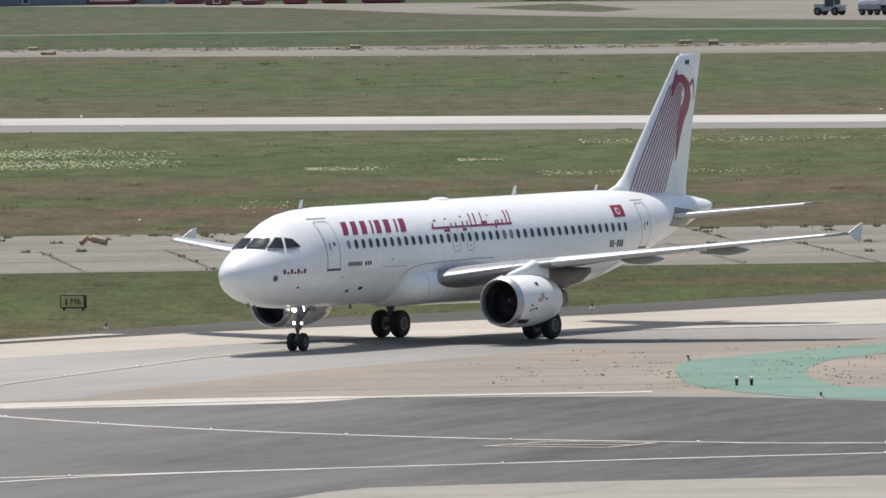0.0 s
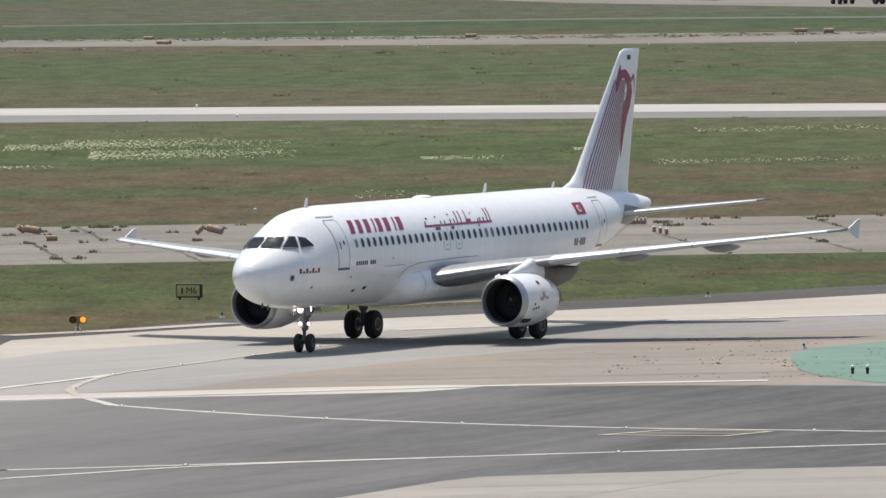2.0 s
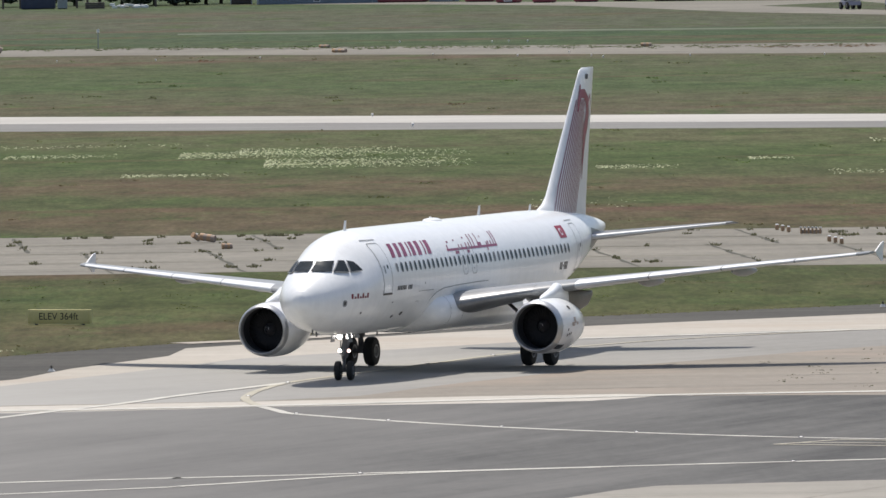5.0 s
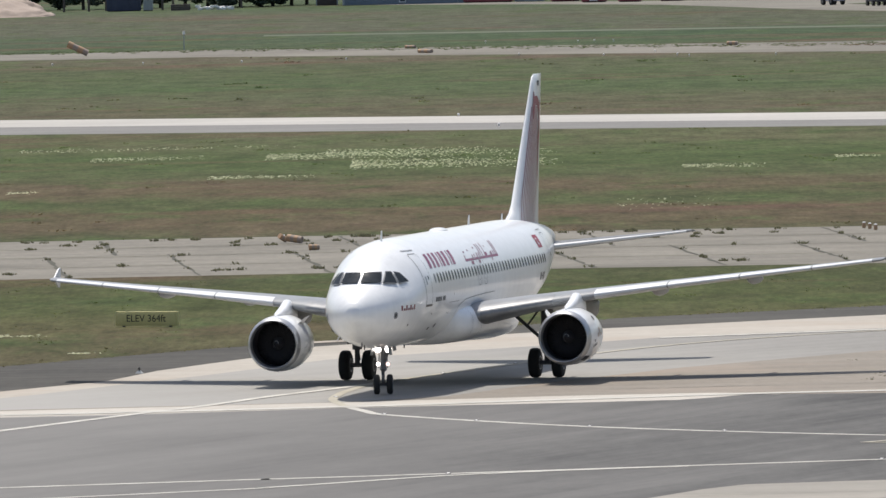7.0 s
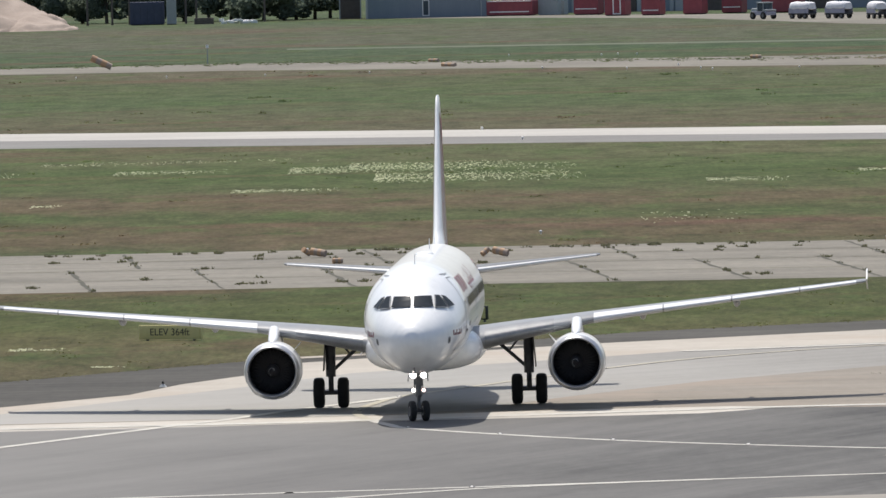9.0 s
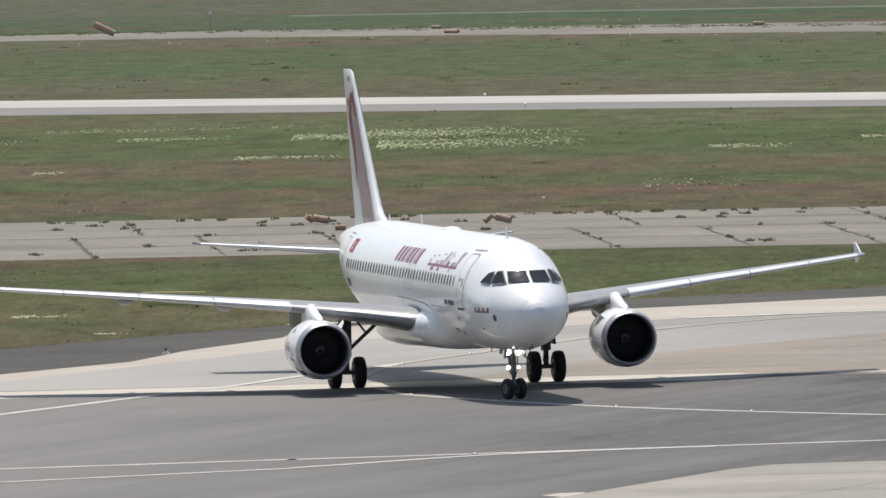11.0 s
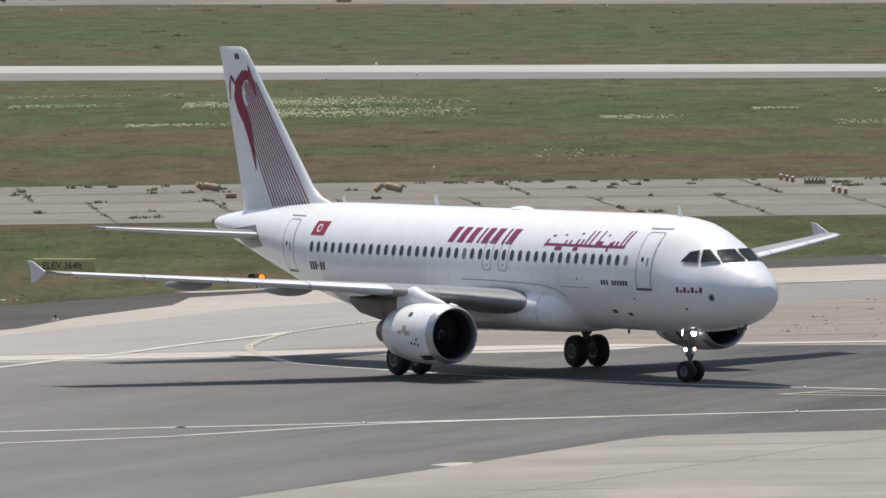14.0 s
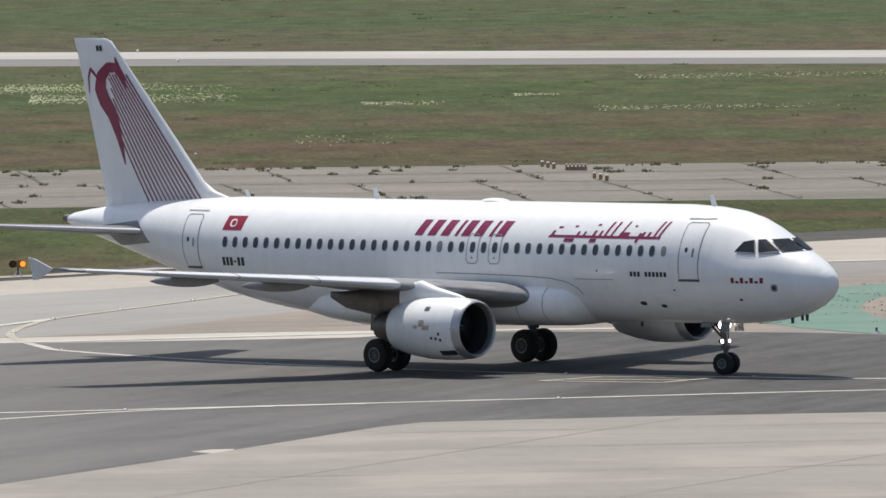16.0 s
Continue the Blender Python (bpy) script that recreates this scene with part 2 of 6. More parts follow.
M = dict(
    white=paint_white(),
    grey=two_tone("wing_grey_paint", (0.21, 0.22, 0.23), (0.30, 0.31, 0.32), 0.42, scale=0.8, fine=5, stretch=(1, 0.3, 1), bumpy=0.03),
    # wing grey darkened to put the tailplane underside's shade into its colour
    tail_shaded=two_tone("tail_grey_shaded", (0.12, 0.125, 0.13), (0.18, 0.185, 0.19), 0.45, scale=0.8, fine=5, stretch=(1, 0.3, 1), bumpy=0.03),
    lip=two_tone("bare_aluminium", (0.42, 0.43, 0.44), (0.56, 0.57, 0.58), 0.38, 0.75, bumpy=0.02),
    dark_metal=two_tone("dark_metal", (0.03, 0.03, 0.035), (0.08, 0.08, 0.085), 0.5, 0.6, bumpy=0.1),
    nozzle=two_tone("heat_stained_nozzle", (0.10, 0.09, 0.085), (0.2, 0.19, 0.18), 0.45, 0.8, bumpy=0.05),
    gear=two_tone("gear_leg_paint", (0.06, 0.06, 0.065), (0.16, 0.16, 0.165), 0.5, scale=4, fine=20, bumpy=0.1),
    rubber=two_tone("tyre_rubber", (0.012, 0.012, 0.013), (0.03, 0.03, 0.03), 0.85, scale=3, fine=20, bumpy=0.3),
    # pale tone stands in for sun catching the leading edges
    slat=two_tone("slat_metal", (0.62, 0.63, 0.64), (0.68, 0.69, 0.70), 0.42, 0.1, scale=0.3, fine=0.5, bumpy=0.0),
    rim=two_tone("wheel_rim", (0.08, 0.08, 0.085), (0.18, 0.18, 0.185), 0.45, 0.4, scale=5, bumpy=0.05),
    window=glass("cabin_window_glass", (0.060, 0.074, 0.084), 0.12),
    seal=two_tone("window_seal", (0.16, 0.17, 0.18), (0.26, 0.27, 0.28), 0.5, bumpy=0.02),
    cockpit=glass("cockpit_glass", (0.026, 0.031, 0.037), 0.35, 0.02),
    maroon=two_tone("marking_maroon", (0.16, 0.012, 0.03), (0.22, 0.02, 0.04), 0.45, bumpy=0.0),
    flag=two_tone("flag_red", (0.26, 0.01, 0.03), (0.34, 0.014, 0.04), 0.4, bumpy=0.0),
    duct=two_tone("inlet_liner", (0.03, 0.03, 0.034), (0.07, 0.07, 0.075), 0.5, 0.3, fine=30, bumpy=0.05),
    spinner=two_tone("spinner_paint", (0.03, 0.03, 0.034), (0.06, 0.06, 0.065), 0.4, bumpy=0.0),
    crest=two_tone("faded_emblem", (0.42, 0.33, 0.28), (0.60, 0.50, 0.44), 0.5, scale=6, bumpy=0.0),
    lamp_hot=glow("taxi_lamp", (1.0, 0.93, 0.88), 9.0),
    lamp_warm=glow("steering_lamp", (1.0, 0.9, 0.82), 8.0),
    lamp_red=glow("small_lamp", (1.0, 0.72, 0.65), 2.5),
    red=two_tone("livery_red", (0.20, 0.010, 0.055), (0.27, 0.018, 0.075), 0.35, scale=1, bumpy=0.0, coat=0.3),
    navy=two_tone("marking_black", (0.02, 0.022, 0.028), (0.04, 0.042, 0.05), 0.45, bumpy=0.0),
    line=two_tone("panel_gap", (0.20, 0.21, 0.22), (0.32, 0.33, 0.34), 0.6, bumpy=0.0),
    grass=grass_mat(),
    blades=blade_mat("grass_blades"),
    weeds=blade_mat("weed_leaves", (0.074, 0.074, 0.046)),
    flowers=blade_mat("pale_blossom", (0.40, 0.41, 0.29)),
    # foliage colour lifted and greyed as distance haze would do
    leaves=blade_mat("tree_leaves", (0.092, 0.112, 0.086)),
    bark=two_tone("bark", (0.05, 0.04, 0.03), (0.10, 0.085, 0.065), 0.9, bumpy=0.4),
    plate=two_tone("bare_plate", (0.19, 0.195, 0.20), (0.29, 0.295, 0.30), 0.4, 0.3, scale=1.5, fine=6, bumpy=0.02),
    seam=two_tone("faint_seam", (0.20, 0.185, 0.155), (0.27, 0.25, 0.215), 0.95, scale=0.5, fine=4, bumpy=0.1),
    # near-black tone stands for the shade deep in the inlet
    fan=two_tone("fan_near_black", (0.008, 0.008, 0.010), (0.018, 0.018, 0.021), 0.75, 0.1, bumpy=0.0),
    joint=two_tone("joint_soil", (0.10, 0.095, 0.06), (0.20, 0.185, 0.13), 0.95, scale=0.5, fine=4, bumpy=0.2),
    crack=two_tone("dark_joint_soil", (0.035, 0.034, 0.025), (0.085, 0.080, 0.056), 0.95, scale=0.5, fine=4, bumpy=0.2),
    sign_yellow=two_tone("faded_sign_yellow", (0.56, 0.49, 0.20), (0.68, 0.60, 0.28), 0.6, bumpy=0.05),
    sign_dark=two_tone("sign_black", (0.015, 0.015, 0.015), (0.035, 0.035, 0.03), 0.6, bumpy=0.05),
    orange=two_tone("faded_orange", (0.36, 0.21, 0.12), (0.48, 0.33, 0.20), 0.7, scale=2, bumpy=0.1),
    chalk=two_tone("white_marker_paint", (0.80, 0.79, 0.77), (0.90, 0.89, 0.87), 0.7, scale=3, bumpy=0.1),
    amber=glow("amber_signal", (1.0, 0.27, 0.03), 1.7),
    amber_off=glass("amber_glass_unlit", (0.10, 0.06, 0.02)),
    sand=two_tone("sand_heap", (0.27, 0.215, 0.175), (0.40, 0.33, 0.28), 0.95, scale=0.4, fine=3, bumpy=0.6),
    wall_blue=two_tone("blue_grey_cladding", (0.20, 0.24, 0.28), (0.26, 0.30, 0.34), 0.6, scale=0.2, fine=2, stretch=(3, 3, 0.4), bumpy=0.05),
    wall_pale=two_tone("pale_plaster", (0.34, 0.36, 0.37), (0.46, 0.48, 0.48), 0.8, scale=0.3, fine=2, bumpy=0.1),
    wall_brown=two_tone("brown_timber", (0.08, 0.065, 0.06), (0.14, 0.115, 0.10), 0.8, bumpy=0.2),
    # red greyed in the colour to stand for distance haze
    truck_red=two_tone("hazed_red_paint", (0.23, 0.045, 0.060), (0.31, 0.065, 0.080), 0.5, bumpy=0.05),
    roofing=two_tone("grey_roofing", (0.18, 0.19, 0.20), (0.26, 0.27, 0.28), 0.7, bumpy=0.1),
    tarp=two_tone("white_tarpaulin", (0.62, 0.62, 0.65), (0.80, 0.80, 0.82), 0.6, scale=1.0, fine=4, bumpy=0.4, dist=0.05),
    dolly=two_tone("violet_grey_metal", (0.26, 0.26, 0.34), (0.36, 0.36, 0.44), 0.5, bumpy=0.05),
    navy_steel=two_tone("dark_blue_steel", (0.03, 0.04, 0.08), (0.06, 0.07, 0.12), 0.5, bumpy=0.05),
    asphalt=pavement_mat("taxiway_asphalt", (0.043, 0.043, 0.044), (0.136, 0.134, 0.131), streak=(0.018, 0.22), worn=(0.215, 0.208, 0.196), turn=68),
    shoulder=pavement_mat("shoulder_asphalt", (0.046, 0.044, 0.040), (0.115, 0.110, 0.100), streak=(0.05, 0.3), stain=0.5),
    lane=pavement_mat("taxiway_grey_asphalt", (0.22, 0.214, 0.204), (0.325, 0.317, 0.303), streak=(0.03, 0.12), worn=(0.36, 0.35, 0.325), turn=50),
    concrete=pavement_mat("pale_concrete", (0.37, 0.340, 0.300), (0.52, 0.486, 0.440), streak=(0.03, 0.15), warm=(0.38, 0.33, 0.275), stain=0.35),
    island=pavement_mat("island_concrete", (0.212, 0.190, 0.164), (0.33, 0.300, 0.264), streak=(0.03, 0.15), warm=(0.30, 0.25, 0.205), stain=0.5),
    old=pavement_mat("old_concrete", (0.130, 0.123, 0.106), (0.285, 0.268, 0.234), streak=(0.05, 0.12), stain=0.6),
    bleached=pavement_mat("bleached_concrete", (0.42, 0.392, 0.355), (0.60, 0.57, 0.525), streak=(0.05, 0.4), warm=(0.46, 0.41, 0.35)),
    runway=pavement_mat("runway_asphalt", (0.17, 0.167, 0.164), (0.28, 0.276, 0.27), streak=(0.02, 0.25)),
    runway_edge=pavement_mat("runway_concrete", (0.38, 0.37, 0.35), (0.54, 0.525, 0.50), streak=(0.02, 0.25)),
    fore=pavement_mat("apron_concrete", (0.255, 0.242, 0.218), (0.345, 0.328, 0.298), streak=(0.03, 0.12), warm=(0.36, 0.33, 0.29)),
    paintline=two_tone("worn_line_paint", (0.30, 0.285, 0.25), (0.64, 0.62, 0.56), 0.8, scale=0.7, fine=3, bumpy=0.1),
    yellow=two_tone("worn_yellow_paint", (0.31, 0.285, 0.22), (0.46, 0.425, 0.345), 0.8, scale=0.4, fine=3, bumpy=0.1),
    path=pavement_mat("trodden_soil", (0.10, 0.12, 0.085), (0.165, 0.175, 0.13)),
    green=two_tone("green_surface_paint", (0.072, 0.165, 0.122), (0.165, 0.245, 0.196), 0.85, scale=0.25, fine=2, stretch=(0.6, 1, 1), bumpy=0.15),
)


# ---- building blocks ----
def mesh_of(name, verts, faces, smooth=False):
    me = bpy.data.meshes.new(name)
    me.from_pydata([tuple(v) for v in verts], [], faces)
    me.update()
    if smooth:
        me.polygons.foreach_set("use_smooth", [True] * len(me.polygons))
    return me


def put(name, me, mat, parent=None, label="", m=None):
    """Links a mesh as one object, as a part when a parent is given."""
    if mat and not me.materials:
        me.materials.append(mat)
    ob = new(name, me)
    if parent:
        ob.parent = parent
    if m is not None:
        ob.matrix_basis = m
    if label:
        ob["label"] = label
    return ob


def part(name, bm, mat, parent=None, label="", m=None, smooth=True, split=40):
    bmesh.ops.recalc_face_normals(bm, faces=bm.faces)
    me = bpy.data.meshes.new(name)
    bm.to_mesh(me)
    bm.free()
    me.polygons.foreach_set("use_smooth", [smooth] * len(me.polygons))
    if smooth:
        me.set_sharp_from_angle(angle=radians(split))
    return put(name, me, mat, parent, label, m)


def add_box(bm, centre, size, bevel=0.0, turn=None):
    r = bmesh.ops.create_cube(bm, size=1.0)
    bmesh.ops.scale(bm, vec=size, verts=r["verts"])
    if bevel:
        es = list({e for v in r["verts"] for e in v.link_edges})
        r["verts"] = bmesh.ops.bevel(bm, geom=es, offset=bevel, segments=2, affect="EDGES", profile=0.6)["verts"]
        vs = set(r["verts"])
        todo = list(vs)
        while todo:
            for e in todo.pop().link_edges:
                for w in e.verts:
                    if w not in vs:
                        vs.add(w)
                        todo.append(w)
        r["verts"] = list(vs)
    if turn is not None:
        bmesh.ops.transform(bm, matrix=turn, verts=r["verts"])
    bmesh.ops.translate(bm, vec=centre, verts=r["verts"])
    return r["verts"]


def add_tube(bm, a, b, r1, r2=None, seg=12):
    """A tapered round bar from a to b."""
    a, b = Vector(a), Vector(b)
    r = bmesh.ops.create_cone(bm, cap_ends=True, segments=seg, radius1=r1, radius2=r2 if r2 is not None else r1, depth=(b - a).length)
    turn = (b - a).to_track_quat("Z", "Y").to_matrix().to_4x4()
    bmesh.ops.transform(bm, matrix=Matrix.Translation((a + b) / 2) @ turn, verts=r["verts"])
    return r["verts"]


def loft(rings, close_ends=True):
    """One skin over rings of equally many points."""
    n = len(rings[0])
    verts = [p for ring in rings for p in ring]
    faces = [(i * n + j, i * n + (j + 1) % n, (i + 1) * n + (j + 1) % n, (i + 1) * n + j) for i in range(len(rings) - 1) for j in range(n)]
    bm = bmesh.new()
    vs = [bm.verts.new(p) for p in verts]
    for f in faces:
        bm.faces.new([vs[k] for k in f])
    if close_ends:
        bm.faces.new(vs[:n])
        bm.faces.new(vs[-n:])
    return bm


def turned(profile, seg=40, axis="X"):
    """A body of revolution: profile rows of (along, radius), about the X axis."""
    return loft([[(x, r * math.cos(2 * math.pi * k / seg), r * math.sin(2 * math.pi * k / seg)) for k in range(seg)] for x, r in profile], False)


def interp(x, table, col):
    xs = [row[0] for row in table]
    return float(np.interp(x, xs, [row[col] for row in table]))


# ---- ground ----
from mathutils.geometry import tessellate_polygon


def sheet(name, outline, z, mat, label, category, kind="structure"):
    """A flat piece of ground laid a little above what lies under it."""
    pts = [Vector((x, y, 0)) for x, y in outline]
    tris = []
    for a, b, c in tessellate_polygon([pts]):
        turn = (pts[b] - pts[a]).cross(pts[c] - pts[a]).z
        if abs(turn) > 1e-6:
            tris.append((a, b, c) if turn > 0 else (a, c, b))
    return tagged(put(name, mesh_of(name, [(x, y, z) for x, y in outline], tris), mat), label, category, kind=kind)


def band(near, far):
    return list(near) + list(reversed(far))


sheet("ground", [(-3000, -300), (3000, -300), (3000, 4900), (-3000, 4900)], 0.0, M["grass"], "mown airfield grass with green, straw and rusty patches", "grass")
GRASS_EDGE = [(-400, 130), (-60, 430), (-30, 480), (-19.1, 498), (-14.5, 505.5), (-9.8, 513), (-3.1, 521), (1, 528), (7.7, 536.5), (22.3, 546), (37.6, 560.5), (60, 580), (400, 870)]
SHOULDER_LOW = [(-400, 100), (-60, 400), (-30, 452), (-18.4, 474), (-13.5, 483), (-11.6, 492), (-7.8, 503), (-7.2, 510.5), (-3.3, 515), (5.1, 524), (23.8, 536.5), (36.9, 548.9), (60, 568), (400, 850)]
LIGHT_LOW = [(-400, 90), (-60, 392), (-30, 446), (-16, 472), (-13, 479), (-9.4, 487), (-4.8, 499), (6.9, 511.5), (9.4, 514.5), (18, 518.5), (23, 519.5), (35, 522), (60, 527), (400, 590)]
sheet("pavement", GRASS_EDGE + [(400, -250), (-400, -250)], 0.004, M["shoulder"], "weathered dark asphalt taxiway shoulder", "pavement")
sheet("pavement_edge", SHOULDER_LOW + [(400, 300), (-300, 80), (-400, 80)], 0.008, M["concrete"], "sun-bleached pale concrete taxiway edge", "pavement")
sheet("taxiway", LIGHT_LOW + [(400, 430), (60, 440), (-20, 440), (-60, 370), (-400, 60)], 0.012, M["lane"], "smooth grey asphalt taxiway", "taxiway")
sheet("island", [(-30, 456.5), (400, 452), (400, 560), (60, 512), (34, 506.5), (24, 504), (20.4, 500), (17, 495), (9.4, 484), (4, 473), (0, 463), (-4, 460), (-30, 459)], 0.016, M["island"], "pale beige concrete strip between the taxiways", "pavement")
sheet("asphalt", [(-400, 60), (-400, -60), (-3.7 - 60, 220), (-3.7, 363), (3.1, 379), (8.2, 392), (9.6, 394.3), (16.1, 395.6), (26, 396.3), (60, 397), (400, 404), (400, 430), (60, 438), (36, 446.5), (30.1, 449), (25.8, 453.5), (22.7, 455.2), (18, 457.2), (11.3, 458.9), (10, 457), (8.6, 455.6), (5, 455.2), (-4, 455.0), (-12, 453.0), (-20, 453.2), (-60, 453)], 0.020, M["asphalt"], "dark rubber-streaked asphalt taxiway", "taxiway")
sheet("apron", [(-3.7 - 60, 220), (-3.7, 363), (3.1, 379), (8.2, 392), (9.6, 394.3), (16.1, 395.6), (26, 396.3), (60, 397), (400, 404), (400, -250), (-300, -250)], 0.024, M["fore"], "pale jointed concrete apron", "pavement")
sheet("runway", [(-750, 1290), (-37, 922.5), (-1.6, 905.6), (30.7, 889.5), (60, 874.5), (700, 540), (700, 562), (62, 893), (31, 910), (-1.6, 929), (-36, 948), (-750, 1336)], 0.006, M["runway"], "grey asphalt runway", "runway")
sheet("runway_edge", [(-750, 1336), (-36, 948), (-1.6, 929), (31, 910), (62, 893), (700, 562), (700, 584), (62, 917), (32, 935), (-1.6, 953), (-37, 974), (-750, 1380)], 0.008, M["runway_edge"], "bright concrete half of the runway", "runway")
sheet("old_taxiway", band([(-500, 672), (-25, 602.8), (0, 602), (40, 596.6), (600, 515)], [(-500, 732), (-25, 662), (0, 660.5), (44, 654.3), (600, 572)]), 0.006, M["old"], "disused concrete taxiway with weedy joints", "taxiway")
sheet("far_taxiway", band([(-500, 1400), (-48, 1262), (-24, 1256), (42, 1205), (84, 1188), (600, 960)], [(-500, 1440), (-49, 1298), (-25, 1302), (-7, 1290), (44, 1266), (84, 1243), (600, 1010)]), 0.006, M["old"], "broken concrete taxiway overgrown at its edges", "taxiway")


sheet("pavement_seam", [(-400, 452), (-60, 452.5), (-20, 453), (-4, 454.6), (5, 454.9), (9, 455.4), (11.3, 458.4), (12.6, 458.6), (12.4, 459.6), (10, 461.0), (4, 461.0), (-4, 459.6), (-20, 458.4), (-60, 458.6), (-400, 459)], 0.018, M["bleached"], "sun-bleached concrete seam along the dark asphalt", "pavement")
sheet("pavement_patch", [(2.03, 379.04), (2.63, 380.15), (3.41, 380.25), (3.25, 378.68), (2.75, 377.86)], 0.0225, M["bleached"], "small pale concrete patch in the asphalt", "pavement")


# painted lines
def stripe(pts, width, z, mat, name, label, smooth=4):
    """A painted line of even width along a path."""
    path = [Vector((*p, 0)) for p in pts]
    if smooth > 1 and len(path) > 2:
        fine = []
        for k in range(len(path) - 1):
            p0, p1, p2, p3 = path[max(0, k - 1)], path[k], path[k + 1], path[min(len(path) - 1, k + 2)]
            for s in range(smooth):
                t = s / smooth
                fine.append(0.5 * ((2 * p1) + (p2 - p0) * t + (2 * p0 - 5 * p1 + 4 * p2 - p3) * t * t + (3 * p1 - p0 - 3 * p2 + p3) * t ** 3))
        path = fine + [path[-1]]
    verts, faces = [], []
    for k, p in enumerate(path):
        d = (path[min(len(path) - 1, k + 1)] - path[max(0, k - 1)]).normalized()
        s = Vector((-d.y, d.x, 0)) * width / 2
        verts += [(p.x + s.x, p.y + s.y, z), (p.x - s.x, p.y - s.y, z)]
        if k:
            faces.append((2 * k - 2, 2 * k - 1, 2 * k + 1, 2 * k))
    return tagged(put(name, mesh_of(name, verts, faces), mat), label, "road marking", kind="structure")


LEAD = [(120, 395), (60, 408.5), (28.0, 417.5), (21.7, 420.5), (15.4, 424.8), (9.75, 430.3), (5.1, 435.9), (1.05, 442.3), (-2.3, 448.7), (-3.0, 451.7), (-3.7, 455.6), (-4.3, 461.5), (-4.1, 466.5), (-3.7, 470), (-2.7, 475.7), (-0.15, 482.8), (2.8, 490.6), (5.5, 497.8), (9.5, 506), (15, 513), (24, 520)]
stripe(LEAD[:11], 0.4, 0.030, M["paintline"], "marking_line_1", "pale worn taxiway centre line")
stripe(LEAD[10:], 0.36, 0.031, M["yellow"], "marking_line_2", "faded yellow lead-in line")
stripe([(-60, 340), (-25, 421), (-17, 440.7), (-14.7, 446.2), (-11.2, 454.5), (-9, 459.5), (-6.7, 466.0), (-4.5, 471), (-2.7, 475.7)], 0.5, 0.032, M["paintline"], "marking_line_3", "worn pale branching line")
stripe([(-60, 393), (-11.4, 403.1), (-5.8, 404.2), (0, 405.2), (14.5, 408.3), (27.5, 410.7), (60, 414), (200, 422)], 0.52, 0.030, M["paintline"], "marking_line_4", "long pale taxiway edge line")
stripe([(-60, 372), (-11.2, 395.9), (-5.8, 398.9), (-0.2, 403.8), (4, 405.6), (8, 406.6)], 0.45, 0.033, M["paintline"], "marking_line_5", "pale line joining the edge line")
stripe([(9, 513.5), (21, 518.0), (35, 521.0), (60, 525), (120, 532)], 0.9, 0.030, M["paintline"], "marking_line_6", "white taxiway side line")
stripe([(-60, 456.8), (-17.5, 455.2), (-3.8, 455.8), (3.6, 457.6), (12, 459.4), (22, 459.5)], 1.1, 0.034, M["paintline"], "marking_line_7", "broad bleached line between the pavings")
stripe([(-7.5, 515.3), (-3.2, 518.2), (2, 524)], 1.6, 0.030, M["concrete"], "marking_line_8", "pale strip along the grass", 1)
BOX = [(14.3, 420.1), (16.6, 422.6), (20.2, 420.2), (18.4, 417.6)]
for k, (p, q) in enumerate(zip(BOX, BOX[1:] + BOX[:1])):
    stripe([p, q], 0.3, 0.036 + 0.001 * k, M["yellow"], "marking_box_%d" % (k + 1), "faded yellow box outline", 1)
stripe([(15.2, 420.9), (19.6, 419.0)], 0.25, 0.041, M["yellow"], "marking_box_5", "faded yellow box outline", 1)
sheet("green_marking", [(23.7, 476), (24.0, 482), (25.0, 487), (27.8, 492), (33.5, 500), (60, 540), (200, 700), (200, 660), (60, 512), (33, 491), (30.6, 486), (29.3, 480.5), (28.6, 474), (28.7, 466), (29.4, 460.8), (31, 459.2), (60, 458), (60, 443), (36, 447.8), (30.1, 450.3), (27.7, 452), (25.6, 457), (24.0, 463), (23.6, 469)], 0.026, M["green"], "faded green painted surface on the island", "road marking")
sheet("far_road", [(300, 900), (110, 1352), (94, 1394), (72, 1440), (48, 1505), (29, 1592), (12, 1625), (-10, 1655), (-12, 1668), (14, 1650), (40, 1620), (62, 1608), (90, 1590), (120, 1560), (330, 950)], 0.010, M["old"], "pale airport service road", "road")
sheet("far_verge", [(52, 1560), (66, 1500), (72, 1520), (66, 1590)], 0.014, M["grass"], "grass wedge beside the service road", "grass")
sheet("pale_strip", [(-20, 1392), (47.6, 1366), (90, 1330), (90, 1342), (47.6, 1376), (-20, 1400)], 0.008, M["path"], "pale trodden strip in the grass", "path")


# joints of the old concrete, with soil and weeds in them
def joints(name, lines, width, z, mat, label):
    verts, faces = [], []
    rnd = random.Random(5)
    for (x0, y0), (x1, y1) in lines:
        n = max(2, int(math.hypot(x1 - x0, y1 - y0) / 2.5))
        d = Vector((x1 - x0, y1 - y0)).normalized()
        for k in range(n + 1):
            t = k / n
            w = width * rnd.uniform(0.35, 1.3)
            x, y = x0 + (x1 - x0) * t + rnd.uniform(-.08, .08), y0 + (y1 - y0) * t
            verts += [(x - d.y * w, y + d.x * w, z), (x + d.y * w, y - d.x * w, z)]
            if k:
                i = len(verts)
                faces.append((i - 4, i - 3, i - 1, i - 2))
    me = mesh_of(name, verts, faces)
    for p in me.polygons:
        if p.normal.z < 0:
            p.flip()
    return tagged(put(name, me, mat), label, "paving joint", kind="stuff")


def old_low(x):
    return float(np.interp(x, [-500, -25, 0, 40, 600], [672, 602.8, 602, 596.6, 515]))


